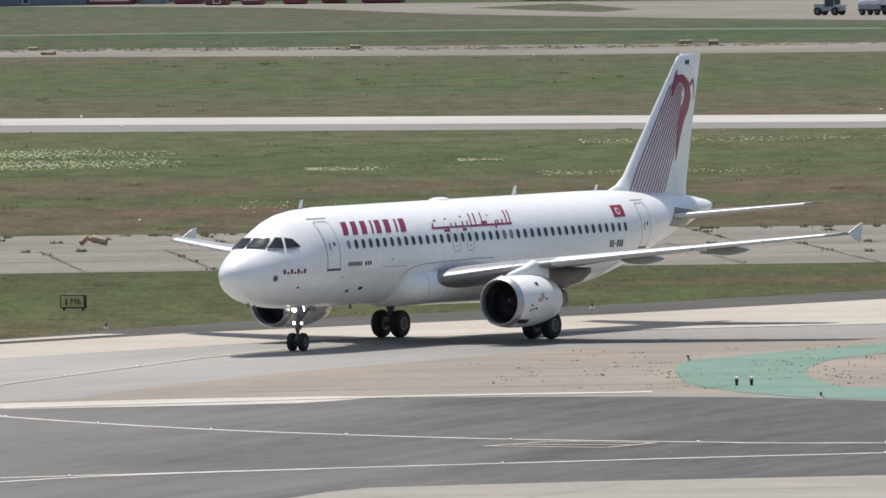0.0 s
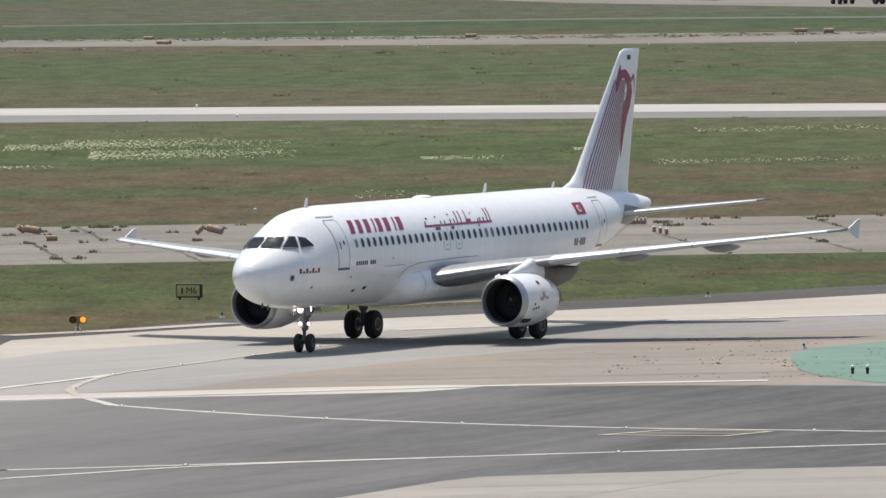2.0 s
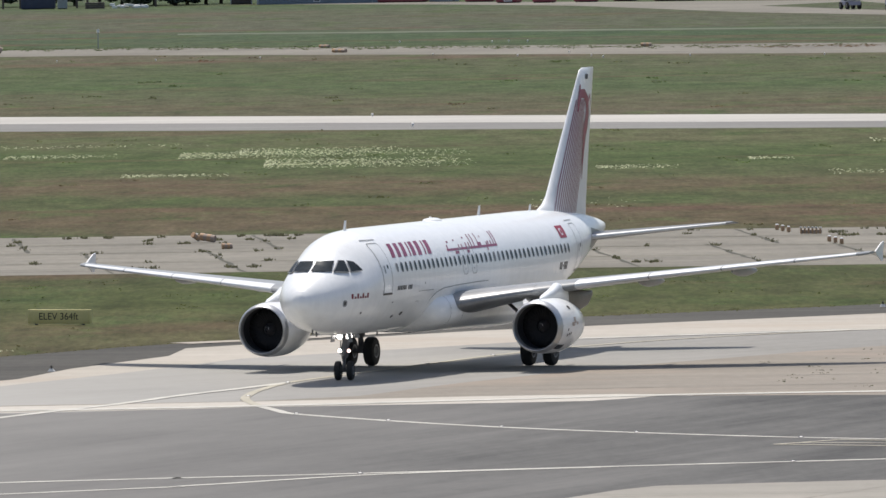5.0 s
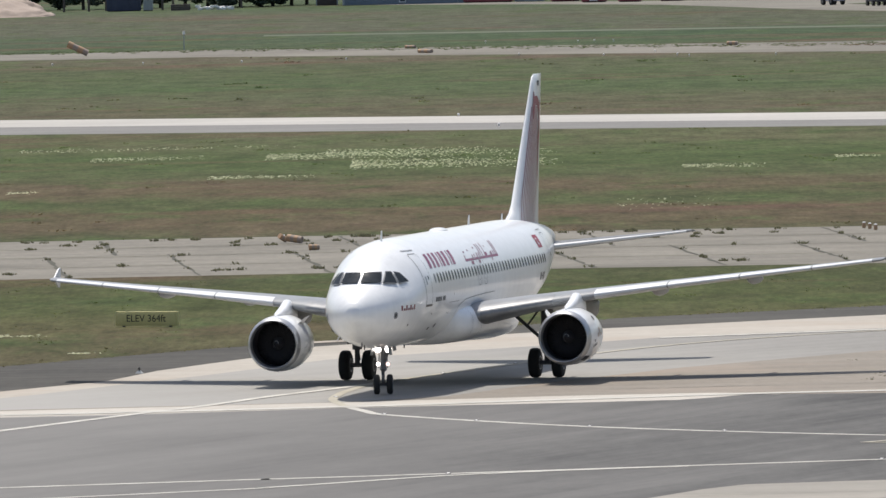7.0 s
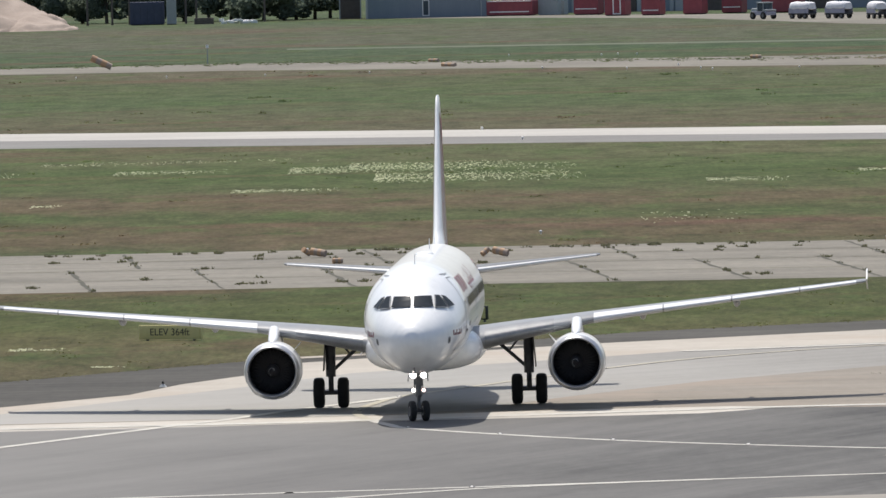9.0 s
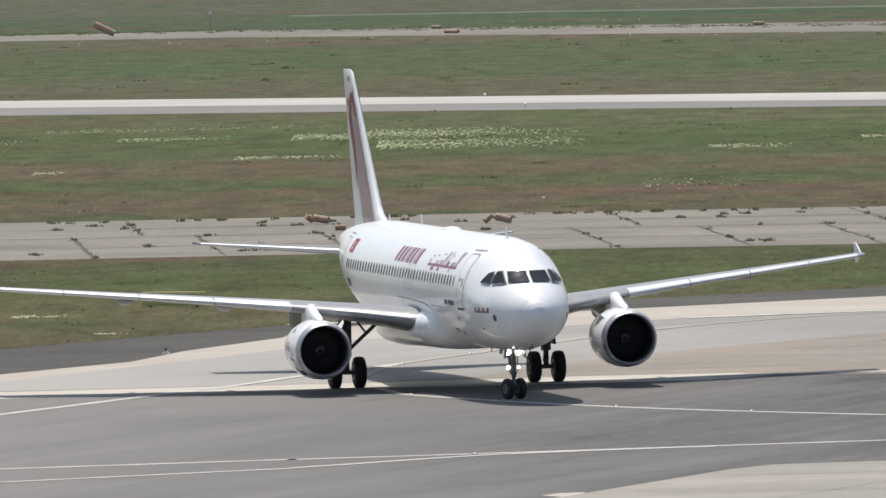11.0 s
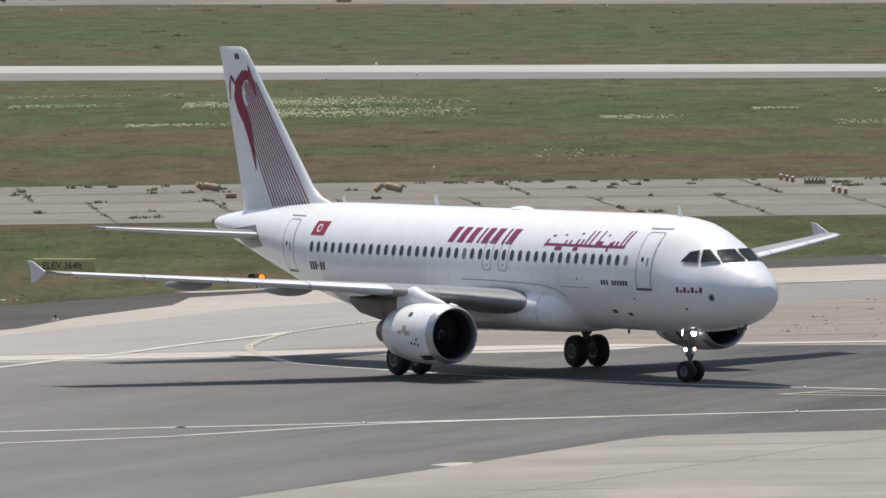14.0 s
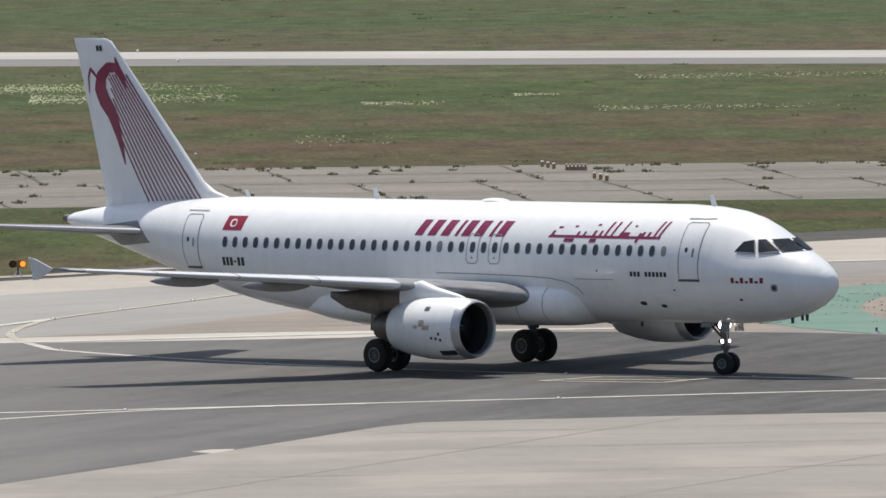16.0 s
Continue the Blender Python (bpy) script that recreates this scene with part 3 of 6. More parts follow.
_cross = [((x, old_low(x) + 33), (x + 2.22, old_low(x) + 0.3)) for x in np.arange(-59.73, 90, 6.49)] + [((x, old_low(x) + 57.5), (x + 1.55, old_low(x) + 33)) for x in np.arange(-57.46, 90, 12.97)]
_long = [((x, old_low(x) + d), (x + 20, old_low(x + 20) + d)) for d in (16, 31, 45) for x in np.arange(-100, 140, 20)]
joints("old_taxiway_joints", _cross, 0.13, 0.014, M["crack"], "weedy cross joints of the old concrete taxiway")
joints("old_taxiway_seams", _long, 0.22, 0.016, M["joint"], "weedy long seams of the old concrete taxiway")
joints("apron_joints", [((x, 394.5), (x - 28, 330)) for x in np.arange(18, 100, 15.0)] + [((x, y), (80, y + 6)) for x, y in ((8, 388), (4.5, 378), (-1.5, 364), (-7, 350))], 0.06, 0.030, M["seam"], "tarred joints of the apron concrete")
joints("island_joints", [((6, 466), (60, 468)), ((8, 474.5), (60, 477)), ((12, 485), (70, 489)), ((18, 495), (70, 500))], 0.08, 0.030, M["seam"], "weedy joints of the island concrete")


# tufts of grass, weeds and blossom
def tufts(name, spots, size, mat, label, category, seed, blades=4, flat=1.0, lay=0.35):
    """Many little sprays of pointed blades at the given spots."""
    rnd = np.random.RandomState(seed)
    n = len(spots)
    spots = np.repeat(np.asarray(spots, float), blades, 0)
    m = len(spots)
    tilt = rnd.rand(m) * 2 * np.pi
    u = tilt + np.pi / 2 + rnd.uniform(-0.5, 0.5, m)
    h = rnd.uniform(size[0], size[1], n).repeat(blades) * rnd.uniform(0.6, 1.1, m)
    w = h * rnd.uniform(0.3, 0.6, m) * flat
    c = np.c_[spots[:, 0] + rnd.normal(0, 0.5, m) * w, spots[:, 1] + rnd.normal(0, 0.5, m) * w]
    base = spots[:, 2] if spots.shape[1] > 2 else np.zeros(m)
    a = np.c_[c[:, 0] + np.cos(u) * w, c[:, 1] + np.sin(u) * w, base]
    b = np.c_[c[:, 0] - np.cos(u) * w, c[:, 1] - np.sin(u) * w, base]
    t = np.c_[c[:, 0] + np.cos(tilt) * h * lay, c[:, 1] + np.sin(tilt) * h * lay, base + h]
    verts = np.stack([a, b, t], 1).reshape(-1, 3)
    me = bpy.data.meshes.new(name)
    me.vertices.add(3 * m)
    me.vertices.foreach_set("co", verts.ravel())
    me.loops.add(3 * m)
    me.loops.foreach_set("vertex_index", np.arange(3 * m, dtype=np.int32))
    me.polygons.add(m)
    me.polygons.foreach_set("loop_start", np.arange(0, 3 * m, 3, dtype=np.int32))
    me.update(calc_edges=True)
    return tagged(put(name, me, mat), label, category, kind="stuff")


def scatter(n, x0, x1, y0, y1, seed, keep=None):
    rnd = np.random.RandomState(seed)
    p = np.c_[rnd.uniform(x0, x1, n), rnd.uniform(y0, y1, n)]
    return p if keep is None else p[keep(p[:, 0], p[:, 1])]


def edge(table):
    xs, ys = [p[0] for p in table], [p[1] for p in table]
    return lambda x: np.interp(x, xs, ys)


_ge, _ol = edge(GRASS_EDGE), lambda x: np.interp(x, [-500, -25, 0, 40, 600], [672, 602.8, 602, 596.6, 515])
_rl = edge([(-750, 1290), (-37, 922.5), (-1.6, 905.6), (30.7, 889.5), (60, 874.5), (700, 540)])
_ru = edge([(-750, 1380), (-37, 974), (-1.6, 953), (32, 935), (62, 917), (700, 584)])
_fl = edge([(-500, 1400), (-48, 1262), (-24, 1256), (42, 1205), (84, 1188), (600, 960)])


def clumps(spots, seed, most):
    """Each spot grown into a loose clump."""
    rnd, out = np.random.RandomState(seed), []
    for x, y in spots:
        c = rnd.randint(2, most)
        out += [(x + dx, y + dy) for dx, dy in zip(rnd.normal(0, 0.35, c), rnd.normal(0, 1.2, c))]
    return out


tufts("grass_near", clumps(scatter(260, -32, 52, 480, 612, 1, lambda x, y: (y > _ge(x) + 0.5) & (y < _ol(x) - 0.5)), 1, 14), (0.02, 0.07), M["blades"], "short patchy green and brown grass by the taxiway", "grass", 11, 3, 2.0, 1.6)
tufts("grass_fringe", [(x, float(_ge(x)) + d) for x, d in zip(np.random.RandomState(5).uniform(-32, 52, 1600), np.random.RandomState(6).normal(0.2, 0.6, 1600))], (0.012, 0.04), M["blades"], "ragged fringe of grass along the asphalt", "grass", 18, 3, 2.5, 2.5)
tufts("grass_middle", clumps(scatter(110, -42, 70, 650, 925, 2, lambda x, y: (y > _ol(x) + 59) & (y < _rl(x) - 0.5)), 2, 18), (0.03, 0.13), M["blades"], "rough meadow grass before the runway", "grass", 12, 3, 1.6, 1.4)
tufts("grass_far", clumps(scatter(90, -60, 95, 910, 1270, 3, lambda x, y: (y > _ru(x) + 0.5) & (y < _fl(x) - 1)), 3, 18), (0.04, 0.2), M["blades"], "rough meadow grass beyond the runway", "grass", 13, 3, 1.6, 1.4)
tufts("grass_verge", scatter(12000, -60, 100, 1235, 1310, 4, lambda x, y: np.abs(y - _fl(x) - 44) < 8 + 4 * np.sin(x * 0.9) + 3 * np.sin(x * 2.3)), (0.04, 0.14), M["blades"], "tall grass along the broken taxiway", "grass", 14, 3, 3.0, 4.0)
# weeds in the old concrete
_rnd = np.random.RandomState(7)
_w = []
for d, n in ((56, 46), (50, 26), (45, 20), (31, 10), (16, 8), (7, 12)):
    for x in _rnd.uniform(-45, 65, n):
        c = _rnd.randint(6, 30)
        _w += [(x + dx, float(_ol(x)) + d + dy) for dx, dy in zip(_rnd.normal(0, 0.15, c), _rnd.normal(0, 0.5, c))]
for (x0, y0), (x1, y1) in _cross:
    for k in range(3):
        t = _rnd.rand() ** 0.6
        c = _rnd.randint(1, 12)
        _w += [(x0 + (x1 - x0) * t + dx, y0 + (y1 - y0) * t + dy) for dx, dy in zip(_rnd.normal(0, 0.14, c), _rnd.normal(0, 0.5, c))]
tufts("weeds_old_taxiway", _w, (0.06, 0.19), M["weeds"], "dark weed clumps in the old concrete's joints", "weeds", 15, 4, 0.7, 0.7)
_w = []
for x, y in np.r_[scatter(130, 16, 48, 462, 500, 8), scatter(90, 20, 40, 461, 488, 9)]:
    if y < 459 + (x - 4) * 2.4:
        c = _rnd.randint(2, 10)
        _w += [(x + dx, y + dy) for dx, dy in zip(_rnd.normal(0, 0.22, c), _rnd.normal(0, 0.3, c))]
tufts("weeds_island", _w, (0.025, 0.07), M["weeds"], "small dark weeds in the island's joints", "weeds", 16, 4, 1.3, 1.1)
_w = []
for x0, x1, y, dy, n in ((-12, 8.2, 836, 5, 900), (-6, 8, 812, 7, 1500), (-8, 4, 845, 5, 500), (15.6, 21, 789, 3, 350), (26, 29, 806, 2, 200), (-15, -8, 785, 2, 420), (-24, -16, 838, 3, 420), (-27, -25, 759, 1.5, 120), (10, 16.5, 709, 7, 80), (-40, -30, 838, 4, 300), (30, 46, 770, 3, 300), (-30, -10, 866, 3, 300), (36, 60, 850, 4, 500), (-20, -17.3, 531, 0.8, 120), (-15.8, -14.4, 510.8, 0.4, 60)):
    n = int(n * (1.0 if y == 812 else 1.4 if y in (836, 845) else 0.7))
    _w += [(a, b, 0.0) for a, b in zip(_rnd.beta(0.9, 1.6, n) * (x1 - x0) + x0, y + dy * 0.45 * _rnd.choice([-3.2, -1.4, -1.2, 0.1, 0.3, 1.6, 2.6], n) + _rnd.normal(0, dy * 0.3, n))]
tufts("blossom", _w, (0.014, 0.045), M["flowers"], "pale blossoming plants in streaks", "flowers", 17, 3, 2.6, 3.0)


# ---- airliner ----
# body rows: distance aft of the nose, top, bottom, half width
BODY = [(0.0, 3.27, 3.23, 0.02), (0.06, 3.50, 2.98, 0.28), (0.2, 3.68, 2.80, 0.48), (0.45, 3.88, 2.58, 0.72), (0.8, 4.10, 2.38, 0.96), (1.3, 4.36, 2.17, 1.22), (1.8, 4.60, 2.04, 1.42),
        (2.3, 4.93, 1.95, 1.56), (2.8, 5.24, 1.88, 1.67), (3.4, 5.50, 1.83, 1.77), (4.2, 5.70, 1.79, 1.87), (5.2, 5.82, 1.77, 1.94), (6.6, 5.89, 1.75, 1.975),
        (12.0, 5.89, 1.75, 1.975), (18.0, 5.89, 1.75, 1.975), (23.6, 5.89, 1.75, 1.975), (25.2, 5.89, 1.84, 1.965), (26.8, 5.89, 2.06, 1.90), (28.4, 5.87, 2.38, 1.78), (30.0, 5.81, 2.78, 1.60),
        (31.6, 5.73, 3.22, 1.36), (33.2, 5.62, 3.67, 1.08), (34.8, 5.48, 4.12, 0.78), (36.0, 5.33, 4.45, 0.54), (36.8, 5.20, 4.66, 0.34), (37.12, 5.10, 4.78, 0.20), (37.2, 5.05, 4.88, 0.08)]
MAIN = 17.71  # main wheels, aft of the nose
LEAN = radians(0.55)


def section(a):
    return interp(a, BODY, 1), interp(a, BODY, 2), interp(a, BODY, 3)


def slim(a, q):
    """The cockpit's shoulders are slimmer than the round body."""
    return 1 - interp(a, [(1.9, 0.0), (2.5, 0.14), (3.1, 0.24), (3.8, 0.16), (5.0, 0.0)], 1) * max(0.0, q)


def side_y(a, z):
    """Half width of the body at a height."""
    top, low, hw = section(a)
    c, h = (top + low) / 2, (top - low) / 2
    return hw * slim(a, min(1.0, (z - c) / h)) * math.sqrt(max(0.0, 1 - ((z - c) / h) ** 2))


def nose_a(y, z):
    """How far aft the nose skin lies for a point seen from the front."""
    lo, hi = 0.0, 7.0
    for _ in range(40):
        mid = (lo + hi) / 2
        lo, hi = (lo, mid) if side_y(mid, z) > abs(y) else (mid, hi)
    return hi


def lean(p):
    """The body leans outwards on its springs in the turn; the wheels stay on the ground."""
    return Vector((p[0], p[1] - (p[2] - 0.6) * LEAN, p[2] + p[1] * LEAN))


def B(a, y, z):
    return lean((MAIN - a, y, z))


def on_side(a, z, side, lift=0.008):
    """A point on the body's skin, lifted along its normal."""
    e = 0.02
    n = Vector(((side_y(a + e, z) - side_y(a - e, z)) / (2 * e), 1.0, (side_y(a, z - e) - side_y(a, z + e)) / (2 * e))).normalized()
    p = Vector((MAIN - a, side_y(a, z), z)) + n * lift
    return lean((p.x, p.y * side, p.z))


def side_patch(rows, side, lift=0.008):
    """A skin patch from rows of (a, z), each row equally long."""
    bm = bmesh.new()
    vs = [[bm.verts.new(on_side(a, z, side, lift)) for a, z in row] for row in rows]
    for r0, r1 in zip(vs, vs[1:]):
        for k in range(len(r0) - 1):
            bm.faces.new((r0[k], r0[k + 1], r1[k + 1], r1[k]))
    return bm


def lerp2(p, q, t):
    return (p[0] + (q[0] - p[0]) * t, p[1] + (q[1] - p[1]) * t)


def quad_rows(p00, p10, p11, p01, nu=3, nv=4):
    """Grid rows over a four-cornered patch."""
    return [[lerp2(lerp2(p00, p10, i / nu), lerp2(p01, p11, i / nu), j / nv) for i in range(nu + 1)] for j in range(nv + 1)]


airliner = tagged(new("airliner"), "white twin-engined passenger jet with red livery, taxiing on its wheels", "airplane")

# fuselage skin
_st = sorted({*np.round(np.concatenate([np.linspace(0, 1, 18) ** 2 * 7, np.linspace(7, 24, 12), np.linspace(24, 37.2, 30)]), 3)} | {0.02, 0.06} | {row[0] for row in BODY})
_rings = []
for a in _st:
    t, lo, hw = section(a)
    _rings.append([B(a, hw * slim(a, math.sin(2 * math.pi * k / 56)) * math.cos(2 * math.pi * k / 56), (t + lo) / 2 + (t - lo) / 2 * math.sin(2 * math.pi * k / 56)) for k in range(56)])
part("fuselage", loft(_rings), M["white"], airliner)



def outline(points, closed=True, n=6):
    """Points of a polyline, refined."""
    pts = list(points) + ([points[0]] if closed else [])
    out = []
    for p, q in zip(pts, pts[1:]):
        out += [lerp2(p, q, k / n) for k in range(n)]
    return out + [pts[-1]]


def side_line(name, points, side, width, mat, parent, closed=True, lift=0.010, label=""):
    """A thin line along the skin."""
    pts = outline(points, closed)
    bm = bmesh.new()
    prev = None
    for k, (a, z) in enumerate(pts):
        p, q = pts[max(0, k - 1)], pts[min(len(pts) - 1, k + 1)]
        d = Vector((q[0] - p[0], q[1] - p[1]))
        if closed and k in (0, len(pts) - 1):
            d = Vector((pts[1][0] - pts[-2][0], pts[1][1] - pts[-2][1]))
        d = Vector((-d.y, d.x)).normalized() * width / 2
        pair = (bm.verts.new(on_side(a + d.x, z + d.y, side, lift)), bm.verts.new(on_side(a - d.x, z - d.y, side, lift)))
        if prev:
            bm.faces.new((prev[0], pair[0], pair[1], prev[1]))
        prev = pair
    return part(name, bm, mat, parent, label)


def side_disc(a, z, ra, rz, side, lift, seg=14):
    bm = bmesh.new()
    c = bm.verts.new(on_side(a, z, side, lift))
    ring = [bm.verts.new(on_side(a + ra * math.copysign(abs(math.cos(u)) ** 0.75, math.cos(u)), z + rz * math.copysign(abs(math.sin(u)) ** 0.75, math.sin(u)), side, lift)) for u in (2 * math.pi * k / seg for k in range(seg))]
    for k in range(seg):
        bm.faces.new((c, ring[k], ring[(k + 1) % seg]))
    return bm


SIDE_PANE = ((1.72, 4.32), (2.36, 4.29), (2.62, 4.73), (2.40, 4.74))
REAR_PANE = ((2.49, 4.29), (3.26, 4.33), (3.08, 4.66), (2.72, 4.72))

# cabin windows, doors and markings on both sides
for side in (1, -1):
    for k in range(40):
        a = 6.72 + 0.533 * k
        if side < 0 and k == 19 or side > 0 and k in (21, 22):
            mat, note = M["seal"], "window with its blind down"
        else:
            mat, note = M["window"], ""
        seal = part("cabin_window", side_disc(a, 4.34, 0.135, 0.20, side, 0.006), M["seal"], airliner)
        part("pane", side_disc(a, 4.34, 0.108, 0.165, side, 0.011), mat, seal, note)
    part("blanked_window", side_disc(6.19, 4.34, 0.12, 0.18, side, 0.006), M["line"], airliner)
    for a0, a1, z0, z1, tilt in ((4.62, 5.48, 3.38, 5.32, 0.0), (28.98, 29.84, 3.42, 5.28, 0.0)):
        door = part("cabin_door", side_patch(quad_rows((a0 + 0.03, z0), (a1 - 0.03, z0), (a1 - 0.03, z1), (a0 + 0.03, z1), 3, 12), side, 0.006), M["white"], airliner)
        side_line("door_gap", [(a0, z0), (a1, z0), (a1, z1 - 0.08), (a1 - 0.1, z1), (a0 + 0.1, z1), (a0, z1 - 0.08)], side, 0.035, M["line"], door)
        part("sill", side_patch(quad_rows((a0 - 0.04, z0 - 0.07), (a1 + 0.04, z0 - 0.07), (a1 + 0.04, z0), (a0 - 0.04, z0), 3, 1), side, 0.016), M["nozzle"], door, "scuffed metal sill plate")
        part("door_window", side_disc((a0 + a1) / 2 + 0.12, 4.40, 0.065, 0.085, side, 0.013), M["window"], door)
        part("handle", side_patch(quad_rows((a0 + 0.22, 4.15), (a0 + 0.30, 4.15), (a0 + 0.30, 4.45), (a0 + 0.22, 4.45), 1, 2), side, 0.013), M["line"], door)
        side_line("rain_gutter", [(a0 - 0.12, z1 + 0.13), (a1 + 0.12, z1 + 0.13)], side, 0.03, M["line"], door, False, 0.02)
    for a in (14.18, 15.25):
        exit_door = part("overwing_exit", side_patch(quad_rows((a - 0.25, 3.80), (a + 0.25, 3.80), (a + 0.25, 4.78), (a - 0.25, 4.78), 2, 6), side, 0.004), M["white"], airliner)
        side_line("exit_gap", [(a - 0.27, 3.90), (a - 0.18, 3.78), (a + 0.18, 3.78), (a + 0.27, 3.90), (a + 0.27, 4.70), (a + 0.18, 4.80), (a - 0.18, 4.80), (a - 0.27, 4.70)], side, 0.028, M["line"], exit_door)
        part("exit_handle", side_disc(a, 3.98, 0.05, 0.03, side, 0.012), M["line"], exit_door)
    # livery: slanted word-sized bars in place of the name
    w0, gap = (6.02, 1.22) if side > 0 else (18.18, 1.12)
    for k, (at, wd) in enumerate(((0.0, 0.34), (0.55, 0.36), (1.12, 0.36), (1.72, 0.13), (2.0, 0.36), (2.55, 0.38), (3.2, 0.13), (3.48, 0.38))):
        a, wd, top = w0 + at * gap * side, wd * 1.1 * side, 0.26 * side
        part("livery_bar", side_patch(quad_rows((a, 4.72), (a + wd, 4.72), (a + wd + top, 5.26), (a + top, 5.26), 2, 5), side, 0.007), M["red"], airliner, "slanted dark red livery bar")
    s0, grow = (12.58, 1.17) if side > 0 else (11.75, 1.0)
    base = side_patch(quad_rows((s0, 4.74), (s0 + 5.25 * grow * side, 4.74), (s0 + 5.3 * grow * side, 4.83), (s0 + 0.05 * side, 4.83), 10, 1), side, 0.007)
    part("livery_script", base, M["red"], airliner, "dark red livery script line")
    for off, z0, z1, w in ((0.1, 4.97, 5.12, 0.12), (0.75, 4.74, 4.86, 0.45), (1.3, 4.97, 5.1, 0.1), (1.6, 4.97, 5.1, 0.1), (1.95, 4.74, 4.86, 0.3), (2.05, 4.97, 5.14, 0.12), (2.35, 4.97, 5.14, 0.1), (2.6, 4.97, 5.44, 0.1), (2.9, 4.97, 5.44, 0.1), (3.3, 4.97, 5.10, 0.45), (3.4, 5.10, 5.46, 0.08), (4.1, 4.76, 5.08, 0.12), (4.35, 4.97, 5.12, 0.12), (4.62, 4.97, 5.12, 0.12), (4.92, 4.97, 5.48, 0.1), (5.15, 4.97, 5.48, 0.1), (0.35, 5.2, 5.26, 0.2), (1.1, 5.24, 5.3, 0.14), (2.15, 5.3, 5.36, 0.14), (3.9, 5.28, 5.34, 0.1)):
        z0, z1 = z0 - 0.14, z1 - 0.14
        a, top = s0 + off * grow * side, (z1 - z0) * 0.5 * side
        part("livery_stroke", side_patch(quad_rows((a, z0), (a + w * side, z0), (a + w * side + top, z1), (a + top, z1), 2, 3), side, 0.0075), M["red"], airliner)
    # small black markings as bars
    for a0, z0, n, wd, h in ((6.05, 3.45, 10, 0.12, 0.17), (26.1 if side > 0 else 26.5, 3.50, 6, 0.15, 0.30)):
        for k in range(n):
            if n == 6 and k == 2:
                h2, zz = 0.06, z0 + 0.12
            else:
                h2, zz = h, z0
            if n == 10 and k == 6:
                continue
            a = a0 + k * (wd + 0.055)
            part("marking_bar", side_patch(quad_rows((a, zz), (a + wd, zz), (a + wd, zz + h2), (a, zz + h2), 1, 1), side, 0.007), M["navy"], airliner)
    for k in range(7):
        a = 1.98 + 0.19 * k
        part("name_bar", side_patch(quad_rows((a, 3.28), (a + 0.13, 3.28), (a + 0.13, 3.28 + (0.08 if k % 2 else 0.19)), (a, 3.28 + (0.08 if k % 2 else 0.19)), 1, 1), side, 0.007), M["maroon"], airliner)
    part("crest", side_disc(1.60, 3.12, 0.12, 0.13, side, 0.007), M["line"], airliner, "small grey crest")
    part("crest_centre", side_disc(1.60, 3.12, 0.06, 0.07, side, 0.010), M["navy"], airliner)
    flag = part("flag", side_patch(quad_rows((26.78, 4.76), (27.75, 4.76), (27.75 + 0.1 * side, 5.26), (26.78 + 0.1 * side, 5.26), 4, 5), side, 0.007), M["flag"], airliner, "red flag with a white disc")
    part("flag_disc", side_disc(27.27, 5.01, 0.17, 0.14, side, 0.010), M["white"], flag)
    part("flag_crescent", side_disc(27.29 if side > 0 else 27.25, 5.01, 0.11, 0.09, side, 0.013), M["flag"], flag)
    part("tailplane_root_plate", side_patch(quad_rows((31.8, 4.22), (34.0, 4.05), (34.6, 4.80), (32.6, 5.00), 6, 5), side, 0.006), M["plate"], airliner, "bare grey plate round the tailplane root")
    for a, z, ra, rz in ((6.6, 2.42, 0.13, 0.06), (7.5, 2.50, 0.15, 0.07), (3.0, 2.7, 0.07, 0.04), (9.3, 3.62, 0.035, 0.035), (5.8, 3.0, 0.05, 0.03)):
        part("vent", side_disc(a, z, ra, rz, side, 0.008), M["navy"], airliner)
    side_line("panel_seam", [(8.6, 3.32), (10.4, 3.32)], side, 0.02, M["line"], airliner, False, 0.008)
    # cockpit glazing
    front = [[(nose_a(y, z), z) for y, z in row] for row in quad_rows((0.05, 4.37), (0.76, 4.35), (0.68, 4.73), (0.05, 4.74), 12, 12)]
    part("windscreen_pane", side_patch(front, side, 0.05), M["cockpit"], airliner, "dark cockpit windscreen pane")
    part("cockpit_side_pane", side_patch(quad_rows(*SIDE_PANE, 10, 10), side, 0.045), M["cockpit"], airliner, "dark cockpit side pane")
    part("cockpit_rear_pane", side_patch(quad_rows(*REAR_PANE, 10, 10), side, 0.04), M["cockpit"], airliner, "dark cockpit side pane")
    for pane in (SIDE_PANE, REAR_PANE):
        side_line("pane_frame", list(pane), side, 0.022, M["seal"], airliner, True, 0.05)

# antennas, drain mast and tail cone outlet
for a, z, h, c in ((5.35, 5.80, 0.42, 0.24), (21.5, 5.88, 0.40, 0.26), (27.95, 5.86, 0.26, 0.18)):
    bm = bmesh.new()
    vs = [bm.verts.new(B(a + x, y, zz)) for x, y, zz in ((0, 0.02, z), (c, 0.02, z), (c + 0.1, 0.008, z + h), (0.72 * c, 0.008, z + h), (0, -0.02, z), (c, -0.02, z), (c + 0.1, -0.008, z + h), (0.72 * c, -0.008, z + h))]
    for f in ((0, 1, 2, 3), (7, 6, 5, 4), (0, 4, 5, 1), (1, 5, 6, 2), (2, 6, 7, 3), (3, 7, 4, 0)):
        bm.faces.new([vs[k] for k in f])
    part("antenna", bm, M["white"], airliner, "white blade antenna", smooth=False)
